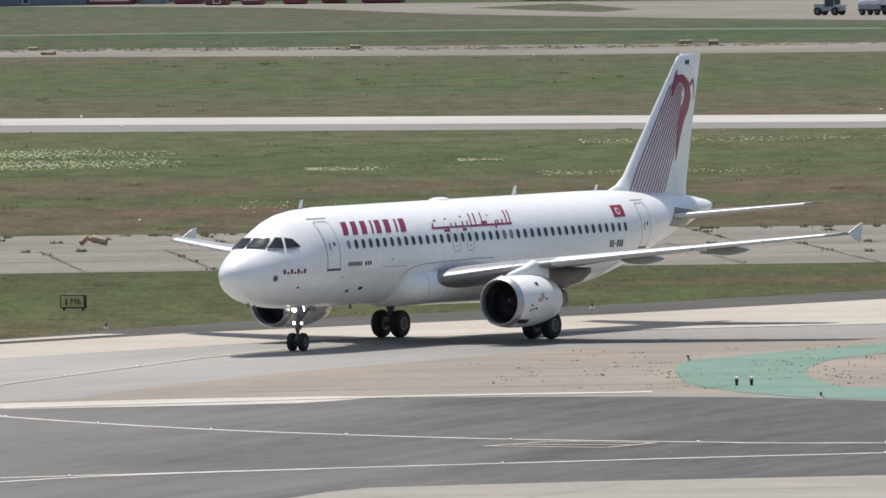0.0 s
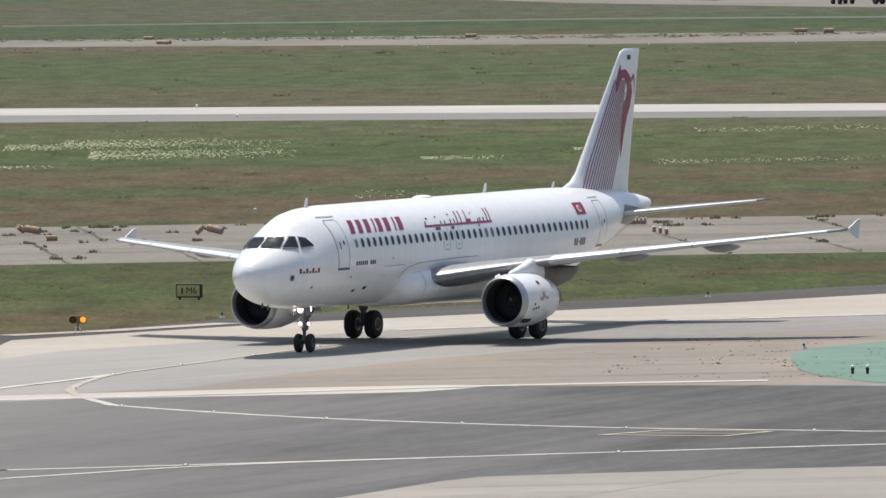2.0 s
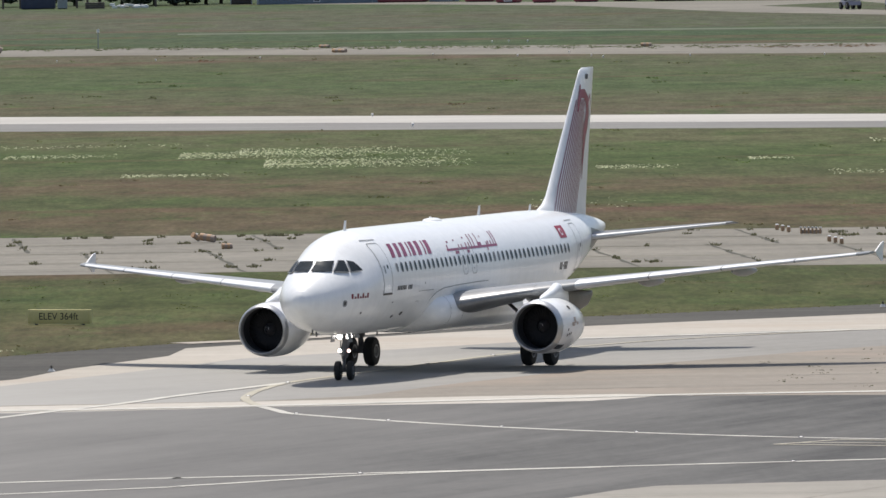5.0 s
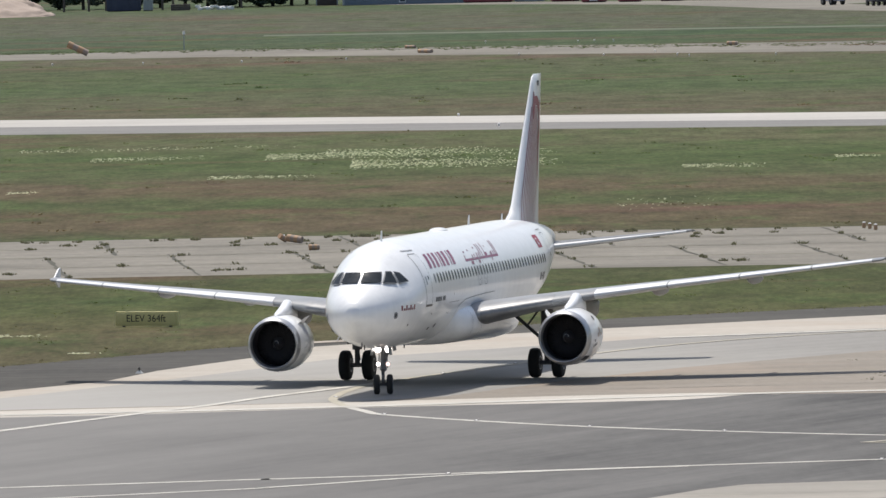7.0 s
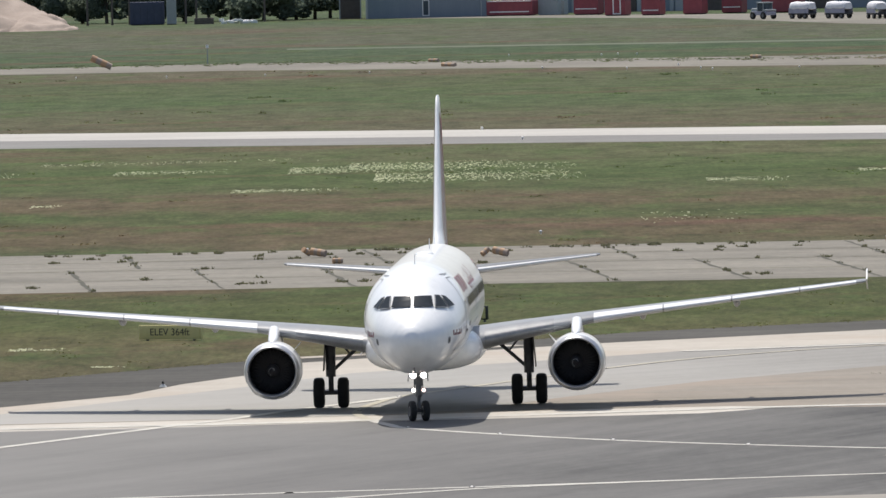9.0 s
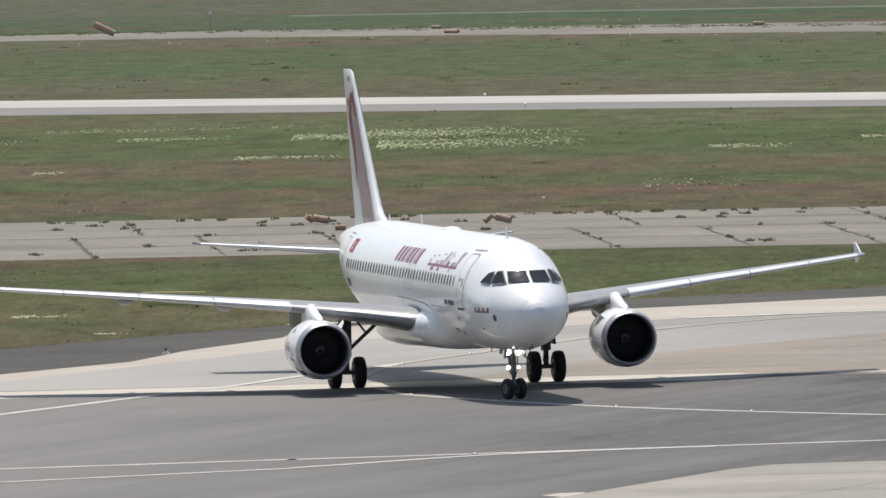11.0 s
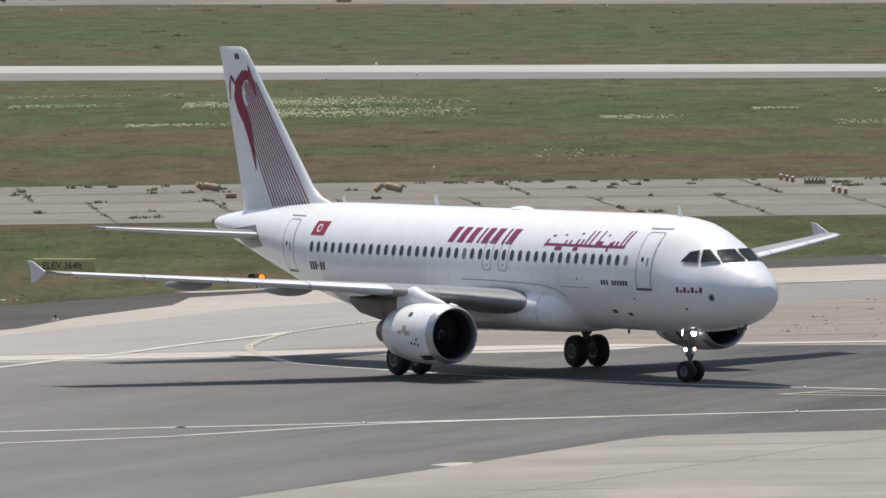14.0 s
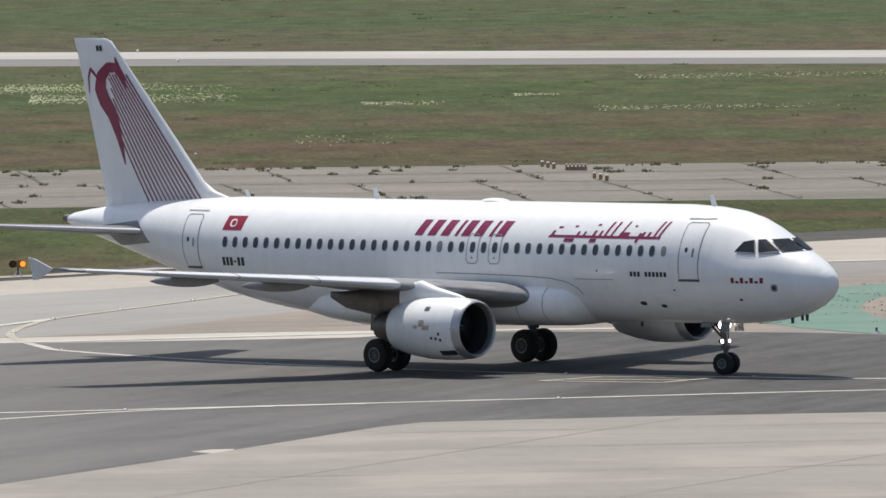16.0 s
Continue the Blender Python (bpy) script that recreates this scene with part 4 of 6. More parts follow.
for a, z in ((1.5, 2.12), (1.95, 2.01), (9.0, 1.77), (21.5, 1.78)):
    bm = bmesh.new()
    add_box(bm, B(a, 0, z - 0.07), (0.12, 0.03, 0.22), 0.01)
    part("belly_antenna", bm, M["gear"], airliner)
bm = bmesh.new()
bmesh.ops.create_uvsphere(bm, u_segments=24, v_segments=12, radius=1.0)
bmesh.ops.transform(bm, matrix=Matrix.Translation(B(15.9, 0, 5.86)) @ Matrix.Diagonal((0.65, 0.35, 0.13, 1)), verts=bm.verts)
part("antenna_dome", bm, M["white"], airliner)
bm = bmesh.new()
add_tube(bm, B(37.15, 0, 4.95), B(37.42, 0, 4.98), 0.16, 0.13, 20)
part("tail_outlet", bm, M["nozzle"], airliner, "dark auxiliary exhaust outlet")

# belly fairing
FAIR = [(10.1, 0.70, 2.75, 0.10), (10.5, 1.62, 2.55, 0.62), (11.0, 1.98, 2.46, 0.80), (11.8, 2.16, 2.42, 0.84), (13.0, 2.26, 2.40, 0.84), (17.0, 2.26, 2.38, 0.88), (19.5, 2.20, 2.32, 0.90), (21.5, 1.95, 2.24, 0.82), (23.2, 1.5, 2.18, 0.60), (24.8, 0.6, 2.1, 0.3)]
_rings = []
for a, hw, zc, hh in FAIR:
    _rings.append([B(a, hw * math.copysign(abs(math.cos(u)) ** 0.7, math.cos(u)), zc + hh * math.copysign(abs(math.sin(u)) ** 0.8, math.sin(u))) for u in (2 * math.pi * k / 48 for k in range(48))])
fairing = part("belly_fairing", loft(_rings), M["white"], airliner, "white belly fairing round the wing root")


for side in (1, -1):
    side_line("fairing_seam", [(10.15, 2.75), (10.35, 3.0), (10.8, 3.2), (11.6, 3.33), (13.0, 3.38), (15.5, 3.42), (17.0, 3.42)], side, 0.028, M["line"], fairing, False, 0.012)
    for a in (11.75, 12.9):
        hw, zc, hh = [interp(a, FAIR, c) for c in (1, 2, 3)]
        bm, prev = bmesh.new(), None
        for u in np.linspace(-0.9, 1.15, 14):
            y, z = (hw + 0.008) * abs(math.cos(u)) ** 0.7, zc + (hh + 0.008) * math.copysign(abs(math.sin(u)) ** 0.8, math.sin(u))
            pair = [bm.verts.new(B(a + d, side * y, z)) for d in (-0.014, 0.014)]
            if prev:
                bm.faces.new((prev[0], pair[0], pair[1], prev[1]))
            prev = pair
        part("fairing_seam", bm, M["line"], fairing)


# lifting surfaces
def foil(le, te, z, thick, twist=0.0, n=18, front=1.0, grow=0.0):
    """Aerofoil ring at one span station, as (a, z) points; front cuts it to its leading part."""
    pts, chord = [], te - le
    for k in range(2 * n):
        u = k / (2 * n) * 2 * math.pi
        x = 0.5 * (1 + math.cos(u)) * front
        yt = 5 * thick * chord * (0.2969 * math.sqrt(x) - 0.126 * x - 0.3516 * x * x + 0.2843 * x ** 3 - 0.1036 * x ** 4) + grow
        zz = 0.02 * chord * math.sin(math.pi * x) + (yt if u < math.pi else -yt)
        pts.append((le + x * chord - (grow if x < 0.02 else 0), z + zz - twist * (x - 0.3) * chord))
    return pts


WING = [(0.6, 11.4, 18.7, 2.42, 0.15), (1.9, 12.2, 18.75, 2.55, 0.145), (3.8, 13.15, 18.8, 2.86, 0.125), (6.4, 14.5, 18.9, 3.22, 0.098), (9.5, 16.1, 19.7, 3.52, 0.082), (13.0, 17.92, 20.6, 3.83, 0.075), (15.85, 19.6, 21.6, 4.07, 0.075), (16.65, 20.12, 21.92, 4.14, 0.08), (16.78, 20.4, 21.92, 4.16, 0.06)]
TAILPLANE = [(0.3, 31.8, 35.7, 4.50, 0.10), (1.0, 32.2, 35.75, 4.57, 0.10), (6.15, 35.0, 36.5, 5.00, 0.085), (6.27, 35.2, 36.5, 5.01, 0.05)]


def wing_row(y):
    return [interp(y, WING, c) for c in (1, 2, 3, 4)]


def span(rows, side, twist=0.0, **kw):
    return loft([[B(a, side * y, z) for a, z in foil(le, te, zz, th, twist, **kw)] for y, le, te, zz, th in rows])


for side in (1, -1):
    wing = part("wing", span(WING, side, 0.02), M["grey"], airliner, "swept grey wing")
    # leading-edge slats, trailing-edge flaps
    for y0, y1 in ((2.3, 4.9), (6.4, 9.0), (9.06, 11.6), (11.66, 14.2), (14.26, 16.4)):
        rows = [(y, *wing_row(y)) for y in np.linspace(y0, y1, 4)]
        # the inner slat's darker tone carries the shade of its underside
        part("slat", span(rows, side, 0.02, front=0.13, grow=0.012), M["plate"] if y0 < 5 else M["slat"], wing, "dark inner slat, toned for its shaded underside" if y0 < 5 else "pale leading-edge slat")
    for y in (4.2, 8.2, 11.8):
        le, te, z, th = wing_row(y)
        ln = 3.3 if y < 12 else 2.5
        rings = []
        for t in np.linspace(0, 1, 12):
            r = 0.18 * math.sin(math.pi * min(1, max(0.02, t)) ** 0.8) ** 0.7 + 0.02
            rings.append([B(te - ln * 0.66 + ln * t, side * (y + 0.7 * r * math.cos(u)), z - 0.10 - 0.1 * t + 1.15 * r * math.sin(u)) for u in (2 * math.pi * k / 16 for k in range(16))])
        part("flap_fairing", loft(rings), M["plate"] if y < 9 else M["grey"], wing, "grey canoe-shaped flap fairing")
    # wing-tip fence
    zt, out = 4.18, 16.78
    edge = ((21.20, 0.03), (22.04, 0.36), (22.34, 0.40), (22.22, 0.0), (22.14, -0.38), (21.90, -0.36), (21.25, -0.03))
    bm = bmesh.new()
    a_v, b_v = [[bm.verts.new(B(a, side * (out + d + abs(h) * 0.06), zt + h)) for a, h in edge] for d in (0.0, 0.05)]
    bm.faces.new(a_v)
    bm.faces.new(b_v)
    for k in range(len(edge)):
        bm.faces.new((a_v[k], a_v[(k + 1) % len(edge)], b_v[(k + 1) % len(edge)], b_v[k]))
    part("wing_tip_fence", bm, M["slat"], wing, "arrow-shaped wing-tip fence", smooth=False)
    tail = part("tailplane", span(TAILPLANE, side, 0.035), M["tail_shaded"], airliner, "grey tailplane, darkened for its shaded underside")
    part("leading_edge", span(TAILPLANE[1:3], side, 0.035, front=0.035, grow=0.008), M["slat"], tail, "thin pale leading edge strip")

# fin with dorsal fillet
FIN = [(z, le + 0.40 * (z - 5.2) / 6.4 + 0.05, te + 0.34 * (z - 5.2) / 6.4 + 0.08, th) for z, le, te, th in
       ((5.2, 28.45, 35.2, 0.08), (5.80, 28.8, 35.18, 0.08), (6.05, 29.6, 35.22, 0.085), (6.4, 30.14, 35.28, 0.09), (8.5, 31.9, 35.68, 0.09), (11.1, 34.10, 36.22, 0.085), (11.44, 34.40, 36.31, 0.075), (11.55, 34.75, 36.32, 0.03))]
fin = part("fin", loft([[B(a, y, z) for a, y in foil(le, te, 0.0, th)] for z, le, te, th in FIN]), M["white"], airliner, "tall white tail fin")


def fin_y(a, z):
    le, te = interp(z, [(r[0], r[1]) for r in FIN], 1), interp(z, [(r[0], r[2]) for r in FIN], 1)
    th, x = interp(z, [(r[0], r[3]) for r in FIN], 1), 0.0
    x = min(1, max(0.001, (a - le) / (te - le)))
    return 5 * th * (te - le) * (0.2969 * math.sqrt(x) - 0.126 * x - 0.3516 * x * x + 0.2843 * x ** 3 - 0.1036 * x ** 4)



def fin_ribbon(name, spine, side, mat, label=""):
    """A band on the fin from rows of (a, z, width)."""
    bm, prev = bmesh.new(), None
    pts = []
    for p, q in zip(spine, spine[1:]):
        pts += [tuple(p[i] + (q[i] - p[i]) * k / 4 for i in range(3)) for k in range(4)]
    pts.append(spine[-1])
    for k, (a, z, w) in enumerate(pts):
        p, q = pts[max(0, k - 1)], pts[min(len(pts) - 1, k + 1)]
        d = Vector((q[1] - p[1], -(q[0] - p[0]))).normalized() * w / 2
        pair = []
        for sgn in (1, -1):
            aa, zz = a + d.x * sgn + 0.36 * (z - 5.2) / 6.4 + 0.05, z + d.y * sgn
            # the fin is symmetric about y, so both sides share the offset
            pair.append(bm.verts.new(B(aa, side * abs(fin_camber(aa, zz, side)), zz)))
        if prev:
            bm.faces.new((prev[0], pair[0], pair[1], prev[1]))
        prev = pair
    return part(name, bm, mat, fin, label)


def fin_camber(a, z, side):
    le, te = interp(z, [(r[0], r[1]) for r in FIN], 1), interp(z, [(r[0], r[2]) for r in FIN], 1)
    x = min(1, max(0.001, (a - le) / (te - le)))
    return fin_y(a, z) + side * 0.02 * (te - le) * math.sin(math.pi * x) + 0.022


for side in (1, -1):
    # strings of the harp-like emblem
    for k in range(13):
        u = k / 12
        low, cut = (30.08 + 2.85 * u, 5.62), (1, 1, 1, 1, 1, 1, 1, 0.97, 0.89, 0.81, 0.71, 0.61, 0.50)[k]
        top = (low[0] + (33.72 + 1.72 * u - low[0]) * cut, low[1] + 4.62 * cut)
        fin_ribbon("emblem_string", [(*top, 0.056), (*low, 0.056)], side, M["red"])
    fin_ribbon("emblem_body", [(a + 0.13, z - 0.24, w * 1.15) for a, z, w in ((33.62, 9.98, 0.10), (33.80, 10.4, 0.24), (34.08, 10.72, 0.30), (34.50, 10.72, 0.34), (34.88, 10.40, 0.44), (34.98, 9.95, 0.50), (34.78, 9.5, 0.50), (34.46, 9.1, 0.46), (34.27, 8.6, 0.34), (34.12, 8.1, 0.22), (33.9, 7.2, 0.04))], side, M["red"], "dark red animal-shaped emblem")
    fin_ribbon("emblem_horn", [(34.25, 10.86, 0.05), (34.17, 10.66, 0.14), (34.03, 10.44, 0.13)], side, M["red"])
    fin_ribbon("emblem_tail", [(35.18, 10.06, 0.09), (35.58, 10.44, 0.11), (35.70, 10.10, 0.08), (35.70, 9.55, 0.04)], side, M["red"])
    for k in range(2):
        fin_ribbon("fin_marking", [(34.98 + 0.17 * k, 11.28, 0.13), (34.94 + 0.17 * k, 11.08, 0.13)], side, M["navy"])

# engines
def engine(side):
    cx = MAIN - 11.5
    place = Matrix.Translation(B(11.5, 5.75 * side, 1.74))
    nac = part("engine", turned([(-0.06, 0.985), (-0.25, 1.035), (-0.7, 1.085), (-1.4, 1.10), (-2.1, 1.085), (-2.9, 0.98), (-3.55, 0.84), (-3.62, 0.80), (-3.3, 0.74)], 56), M["white"], airliner, "white engine nacelle", place)
    part("inlet_lip", turned([(-0.30, 1.048), (-0.10, 1.008), (0.0, 0.955), (0.02, 0.93), (0.0, 0.905), (-0.12, 0.88), (-0.30, 0.872)], 56), M["lip"], nac, "polished metal inlet lip")
    part("inlet_duct", turned([(-0.29, 0.874), (-0.7, 0.868), (-1.15, 0.87)], 56), M["duct"], nac)
    verts = []
    for rr, ang, ch in ((0.26, 0.55, 0.16), (0.55, 0.85, 0.18), (0.86, 1.12, 0.2)):
        dx, dt = math.cos(ang) * ch / 2, math.sin(ang) * ch / 2 / rr
        for off in (0.0, 0.012):
            verts += [(-1.0 + sx * dx + off, rr * math.cos(-sx * dt), rr * math.sin(-sx * dt)) for sx in (1, -1)]
    faces = [(0, 1, 5, 4), (4, 5, 9, 8), (2, 6, 7, 3), (6, 10, 11, 7), (0, 4, 6, 2), (4, 8, 10, 6), (1, 3, 7, 5), (5, 7, 11, 9), (8, 9, 11, 10), (0, 2, 3, 1)]
    blade = mesh_of("fan_blade", verts, faces, True)
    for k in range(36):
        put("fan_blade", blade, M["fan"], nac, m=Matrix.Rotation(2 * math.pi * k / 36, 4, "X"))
    # black disc in place of the shaded duct behind the fan
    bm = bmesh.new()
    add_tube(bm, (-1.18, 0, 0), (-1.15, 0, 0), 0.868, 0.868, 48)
    part("fan_backing", bm, M["fan"], nac, "near-black disc standing for the shade behind the fan", smooth=False)
    spin = turned([(-0.62, 0.002), (-0.66, 0.05), (-0.85, 0.17), (-1.02, 0.27)], 28)
    part("spinner", spin, M["spinner"], nac, "dark spinner")
    sp = bmesh.new()
    prev = None
    for k in range(14):
        t = k / 13
        x, rr, ang = -0.68 - 0.20 * t, 0.055 + 0.135 * t, 4.2 * t
        pair = [sp.verts.new((x + 0.012, (rr + 0.006) * math.cos(ang + d), (rr + 0.006) * math.sin(ang + d))) for d in (0, 0.5 - 0.3 * t)]
        if prev:
            sp.faces.new((prev[0], pair[0], pair[1], prev[1]))
        prev = pair
    part("spinner_mark", sp, M["white"], nac, "white comma on the spinner")
    part("core_nozzle", turned([(-3.2, 0.60), (-3.65, 0.60), (-4.2, 0.50), (-4.62, 0.42), (-4.6, 0.38), (-4.2, 0.36)], 40), M["nozzle"], nac, "dark core exhaust nozzle")
    part("exhaust_plug", turned([(-4.1, 0.28), (-4.6, 0.22), (-4.95, 0.03)], 30), M["nozzle"], nac)
    # pylon from the nacelle's top to the wing
    zt = wing_row(5.75)[2] - 1.70
    rings = []
    for x, top, low, w in ((-0.55, 1.10, 1.0, 0.03), (-1.0, 1.22, 0.95, 0.16), (-1.9, 1.42, 0.9, 0.20), (-2.6, zt + 0.22, 0.85, 0.22), (-3.5, zt + 0.02, 0.55, 0.22), (-4.8, zt - 0.12, 0.38, 0.24), (-6.2, zt - 0.22, 0.6, 0.18), (-7.0, zt - 0.25, 0.95, 0.05)):
        rings.append([(x, w * math.copysign(abs(math.cos(u)) ** 0.6, math.cos(u)), (top + low) / 2 + (top - low) / 2 * math.sin(u)) for u in (2 * math.pi * k / 20 for k in range(20))])
    part("pylon", loft(rings[:5]), M["white"], nac, "white pylon")
    part("pylon_tail", loft(rings[4:]), M["nozzle"], nac, "dark rear of the pylon")
    bm = bmesh.new()
    ins = -side
    vs = [bm.verts.new((x, ins * y, z)) for x, y, z in ((-0.9, 0.78, 0.72), (-1.9, 0.79, 0.74), (-1.9, 1.05, 1.02), (-1.35, 0.98, 0.95))]
    up = [bm.verts.new((v.co.x, v.co.y, v.co.z + 0.03)) for v in vs]
    bm.faces.new(vs)
    bm.faces.new(up)
    for k in range(4):
        bm.faces.new((vs[k], vs[(k + 1) % 4], up[(k + 1) % 4], up[k]))
    part("strake", bm, M["white"], nac, smooth=False)

    def cowl_patch(x0, x1, t0, t1, mat, name, note=""):
        bm = bmesh.new()
        prof = [(-0.25, 1.035), (-0.7, 1.085), (-1.4, 1.10), (-2.1, 1.085), (-2.9, 0.98), (-3.55, 0.84)]
        prof = [(-x, r) for x, r in prof]
        vs = [[bm.verts.new((x, (interp(-x, prof, 1) + 0.01) * math.cos(t) * side, (interp(-x, prof, 1) + 0.01) * math.sin(t))) for t in np.linspace(t0, t1, 5)] for x in np.linspace(x0, x1, 5)]
        for p, q in zip(vs, vs[1:]):
            for k in range(4):
                bm.faces.new((p[k], p[k + 1], q[k + 1], q[k]))
        part(name, bm, mat, nac, note)
    cowl_patch(-1.45, -1.68, 0.62, 0.78, M["nozzle"], "cowl_vent")
    cowl_patch(-1.55, -1.80, 0.08, 0.30, M["crest"], "cowl_emblem", "faded brown cowl emblem")
    cowl_patch(-1.28, -1.60, -0.02, 0.12, M["crest"], "cowl_emblem")
    cowl_patch(-1.85, -2.05, 0.02, 0.12, M["crest"], "cowl_emblem")
    for x, t in ((-0.75, -0.38), (-0.95, -0.34), (-1.15, -0.32), (-0.8, -0.18)):
        cowl_patch(x, x - 0.10, t, t + 0.09, M["navy"], "cowl_marking")
    cowl_patch(-0.33, -1.05, -0.98, -0.74, M["navy"], "cowl_drain_panel")
    for x in (-0.32, -1.62, -2.55):
        cowl_patch(x, x - 0.018, -1.3, 1.35, M["line"], "cowl_seam")
    return nac


for side in (1, -1):
    engine(side)

# landing gear
def gear_leg(name, bm, note):
    return part(name, bm, M["gear"], airliner, note)


def add_wheel(a, y, r, w):
    """A tyre with its rim; its axle lies across the airliner."""
    prof = [(-0.48, 0.42), (-0.5, 0.78), (-0.42, 0.93), (-0.25, 0.99), (0.0, 1.0), (0.25, 0.99), (0.42, 0.93), (0.5, 0.78), (0.48, 0.42)]
    seg = 36
    rings = [[(r * q * math.cos(2 * math.pi * k / seg), w * p, r * q * math.sin(2 * math.pi * k / seg)) for k in range(seg)] for p, q in prof]
    wheel = part("wheel", loft(rings, False), M["rubber"], airliner, "black rubber tyre", Matrix.Translation((MAIN - a, y, r)))
    rim = [(-0.40, 0.06), (-0.44, 0.16), (-0.34, 0.22), (-0.34, 0.32), (-0.45, 0.40), (-0.47, 0.44), (0.47, 0.44), (0.45, 0.40), (0.34, 0.32), (0.34, 0.22), (0.44, 0.16), (0.40, 0.06)]
    part("rim", loft([[(r * q * math.cos(2 * math.pi * k / 28), w * p, r * q * math.sin(2 * math.pi * k / 28)) for k in range(28)] for p, q in rim]), M["rim"], wheel, "grey metal rim")
    for s in (1, -1):
        ring = [[(r * q * math.cos(2 * math.pi * k / 28), w * p * s, r * q * math.sin(2 * math.pi * k / 28)) for k in range(28)] for p, q in ((0.46, 0.38), (0.505, 0.40), (0.51, 0.45), (0.47, 0.47))]
        part("rim_edge", loft(ring, False), M["plate"], wheel, "worn pale rim edge")
    bm = bmesh.new()
    add_box(bm, (0, 0, 0), (r * 0.09, w * 0.04, r * 0.09))
    vent = bpy.data.meshes.new("wheel_vent")
    bm.to_mesh(vent)
    bm.free()
    for k in range(8):
        u = 2 * math.pi * k / 8
        for s in (1, -1):
            put("wheel_vent", vent, M["dark_metal"], wheel, m=pose(r * 0.27 * math.cos(u), s * w * 0.345, r * 0.27 * math.sin(u)))
    return wheel


main_wheels, nose_wheels = [], []
for side in (1, -1):
    y = 3.795 * side
    bm = bmesh.new()
    add_tube(bm, (0, y, 0.62), (0, y, 1.35), 0.10, 0.10, 16)
    add_tube(bm, (0, y, 1.2), (0.05, y, 2.9), 0.19, 0.20, 18)
    add_tube(bm, (0, y - 0.62, 0.585), (0, y + 0.62, 0.585), 0.085, 0.085, 14)
    leg = gear_leg("main_gear_leg", bm, "grey main landing gear leg")
    bm = bmesh.new()
    add_tube(bm, (0.0, y, 1.35), (0.05, y - 1.55 * side, 2.75), 0.065, 0.075)
    add_tube(bm, (0.0, y - 0.75 * side, 2.05), (0.05, y - 0.2 * side, 2.75), 0.04, 0.04)
    part("side_brace", bm, M["gear"], leg)
    bm = bmesh.new()
    add_box(bm, (-0.20, y, 0.95), (0.05, 0.14, 0.42), 0.01, pose(0, 0, 0, 0, 25, 0))
    add_box(bm, (-0.22, y, 1.25), (0.05, 0.14, 0.36), 0.01, pose(0, 0, 0, 0, -30, 0))
    part("torque_link", bm, M["gear"], leg)
    bm = bmesh.new()
    add_box(bm, (0.0, y + 0.225 * side, 2.05), (1.05, 0.035, 1.25), 0.012, pose(0, 0, 0, 4 * side, 0, 0))
    part("gear_door", bm, M["nozzle"], leg, "narrow gear door on the leg")
    bm = bmesh.new()
    for zz in (0.9, 1.5, 1.9, 2.3):
        add_tube(bm, (0.13, y + 0.02 * side, zz), (0.16, y + 0.06 * side, zz + 0.45), 0.018, 0.018, 8)
    part("brake_hoses", bm, M["dark_metal"], leg)
    for d in (-0.465, 0.465):
        main_wheels.append((add_wheel(17.71, y + d, 0.585, 0.42), y + d))

NOSE_X = MAIN - 5.07
bm = bmesh.new()
add_tube(bm, (0, 0, 0.38), (-0.07, 0, 0.98), 0.06, 0.06, 14)
add_tube(bm, (0, -0.36, 0.38), (0, 0.36, 0.38), 0.05, 0.05, 12)
add_box(bm, (0.07, 0, 0.62), (0.05, 0.12, 0.32), 0.01, pose(0, 0, 0, 0, -28, 0))
add_box(bm, (0.05, 0, 0.86), (0.05, 0.12, 0.30), 0.01, pose(0, 0, 0, 0, 30, 0))
nose_gear = part("nose_gear_leg", bm, M["gear"], airliner, "grey steering nose gear leg", pose(NOSE_X, 0, 0))
# the fixed upper leg carries the lamps, the stay and the doors
bm = bmesh.new()
add_tube(bm, (-0.06, 0, 0.88), (-0.20, 0, 2.05), 0.10, 0.12, 18)
add_tube(bm, (-0.065, 0, 0.92), (-0.075, 0, 1.02), 0.135, 0.135, 18)
add_box(bm, (-0.10, 0, 1.15), (0.12, 0.44, 0.09), 0.02)
add_box(bm, (-0.15, 0, 1.70), (0.12, 0.46, 0.10), 0.02)
add_tube(bm, (-0.02, -0.17, 1.0), (-0.06, -0.15, 1.55), 0.022, 0.022, 8)
add_tube(bm, (-0.02, 0.17, 1.0), (-0.06, 0.15, 1.55), 0.022, 0.022, 8)
nose_leg = part("nose_gear_barrel", bm, M["gear"], airliner, "grey upper nose gear leg with lamps", pose(NOSE_X, 0, 0))
bm = bmesh.new()
for s in (1, -1):
    add_tube(bm, (-0.12, 0.09 * s, 1.30), (-0.85, 0.17 * s, 1.95), 0.04, 0.045)
part("drag_brace", bm, M["gear"], nose_leg)
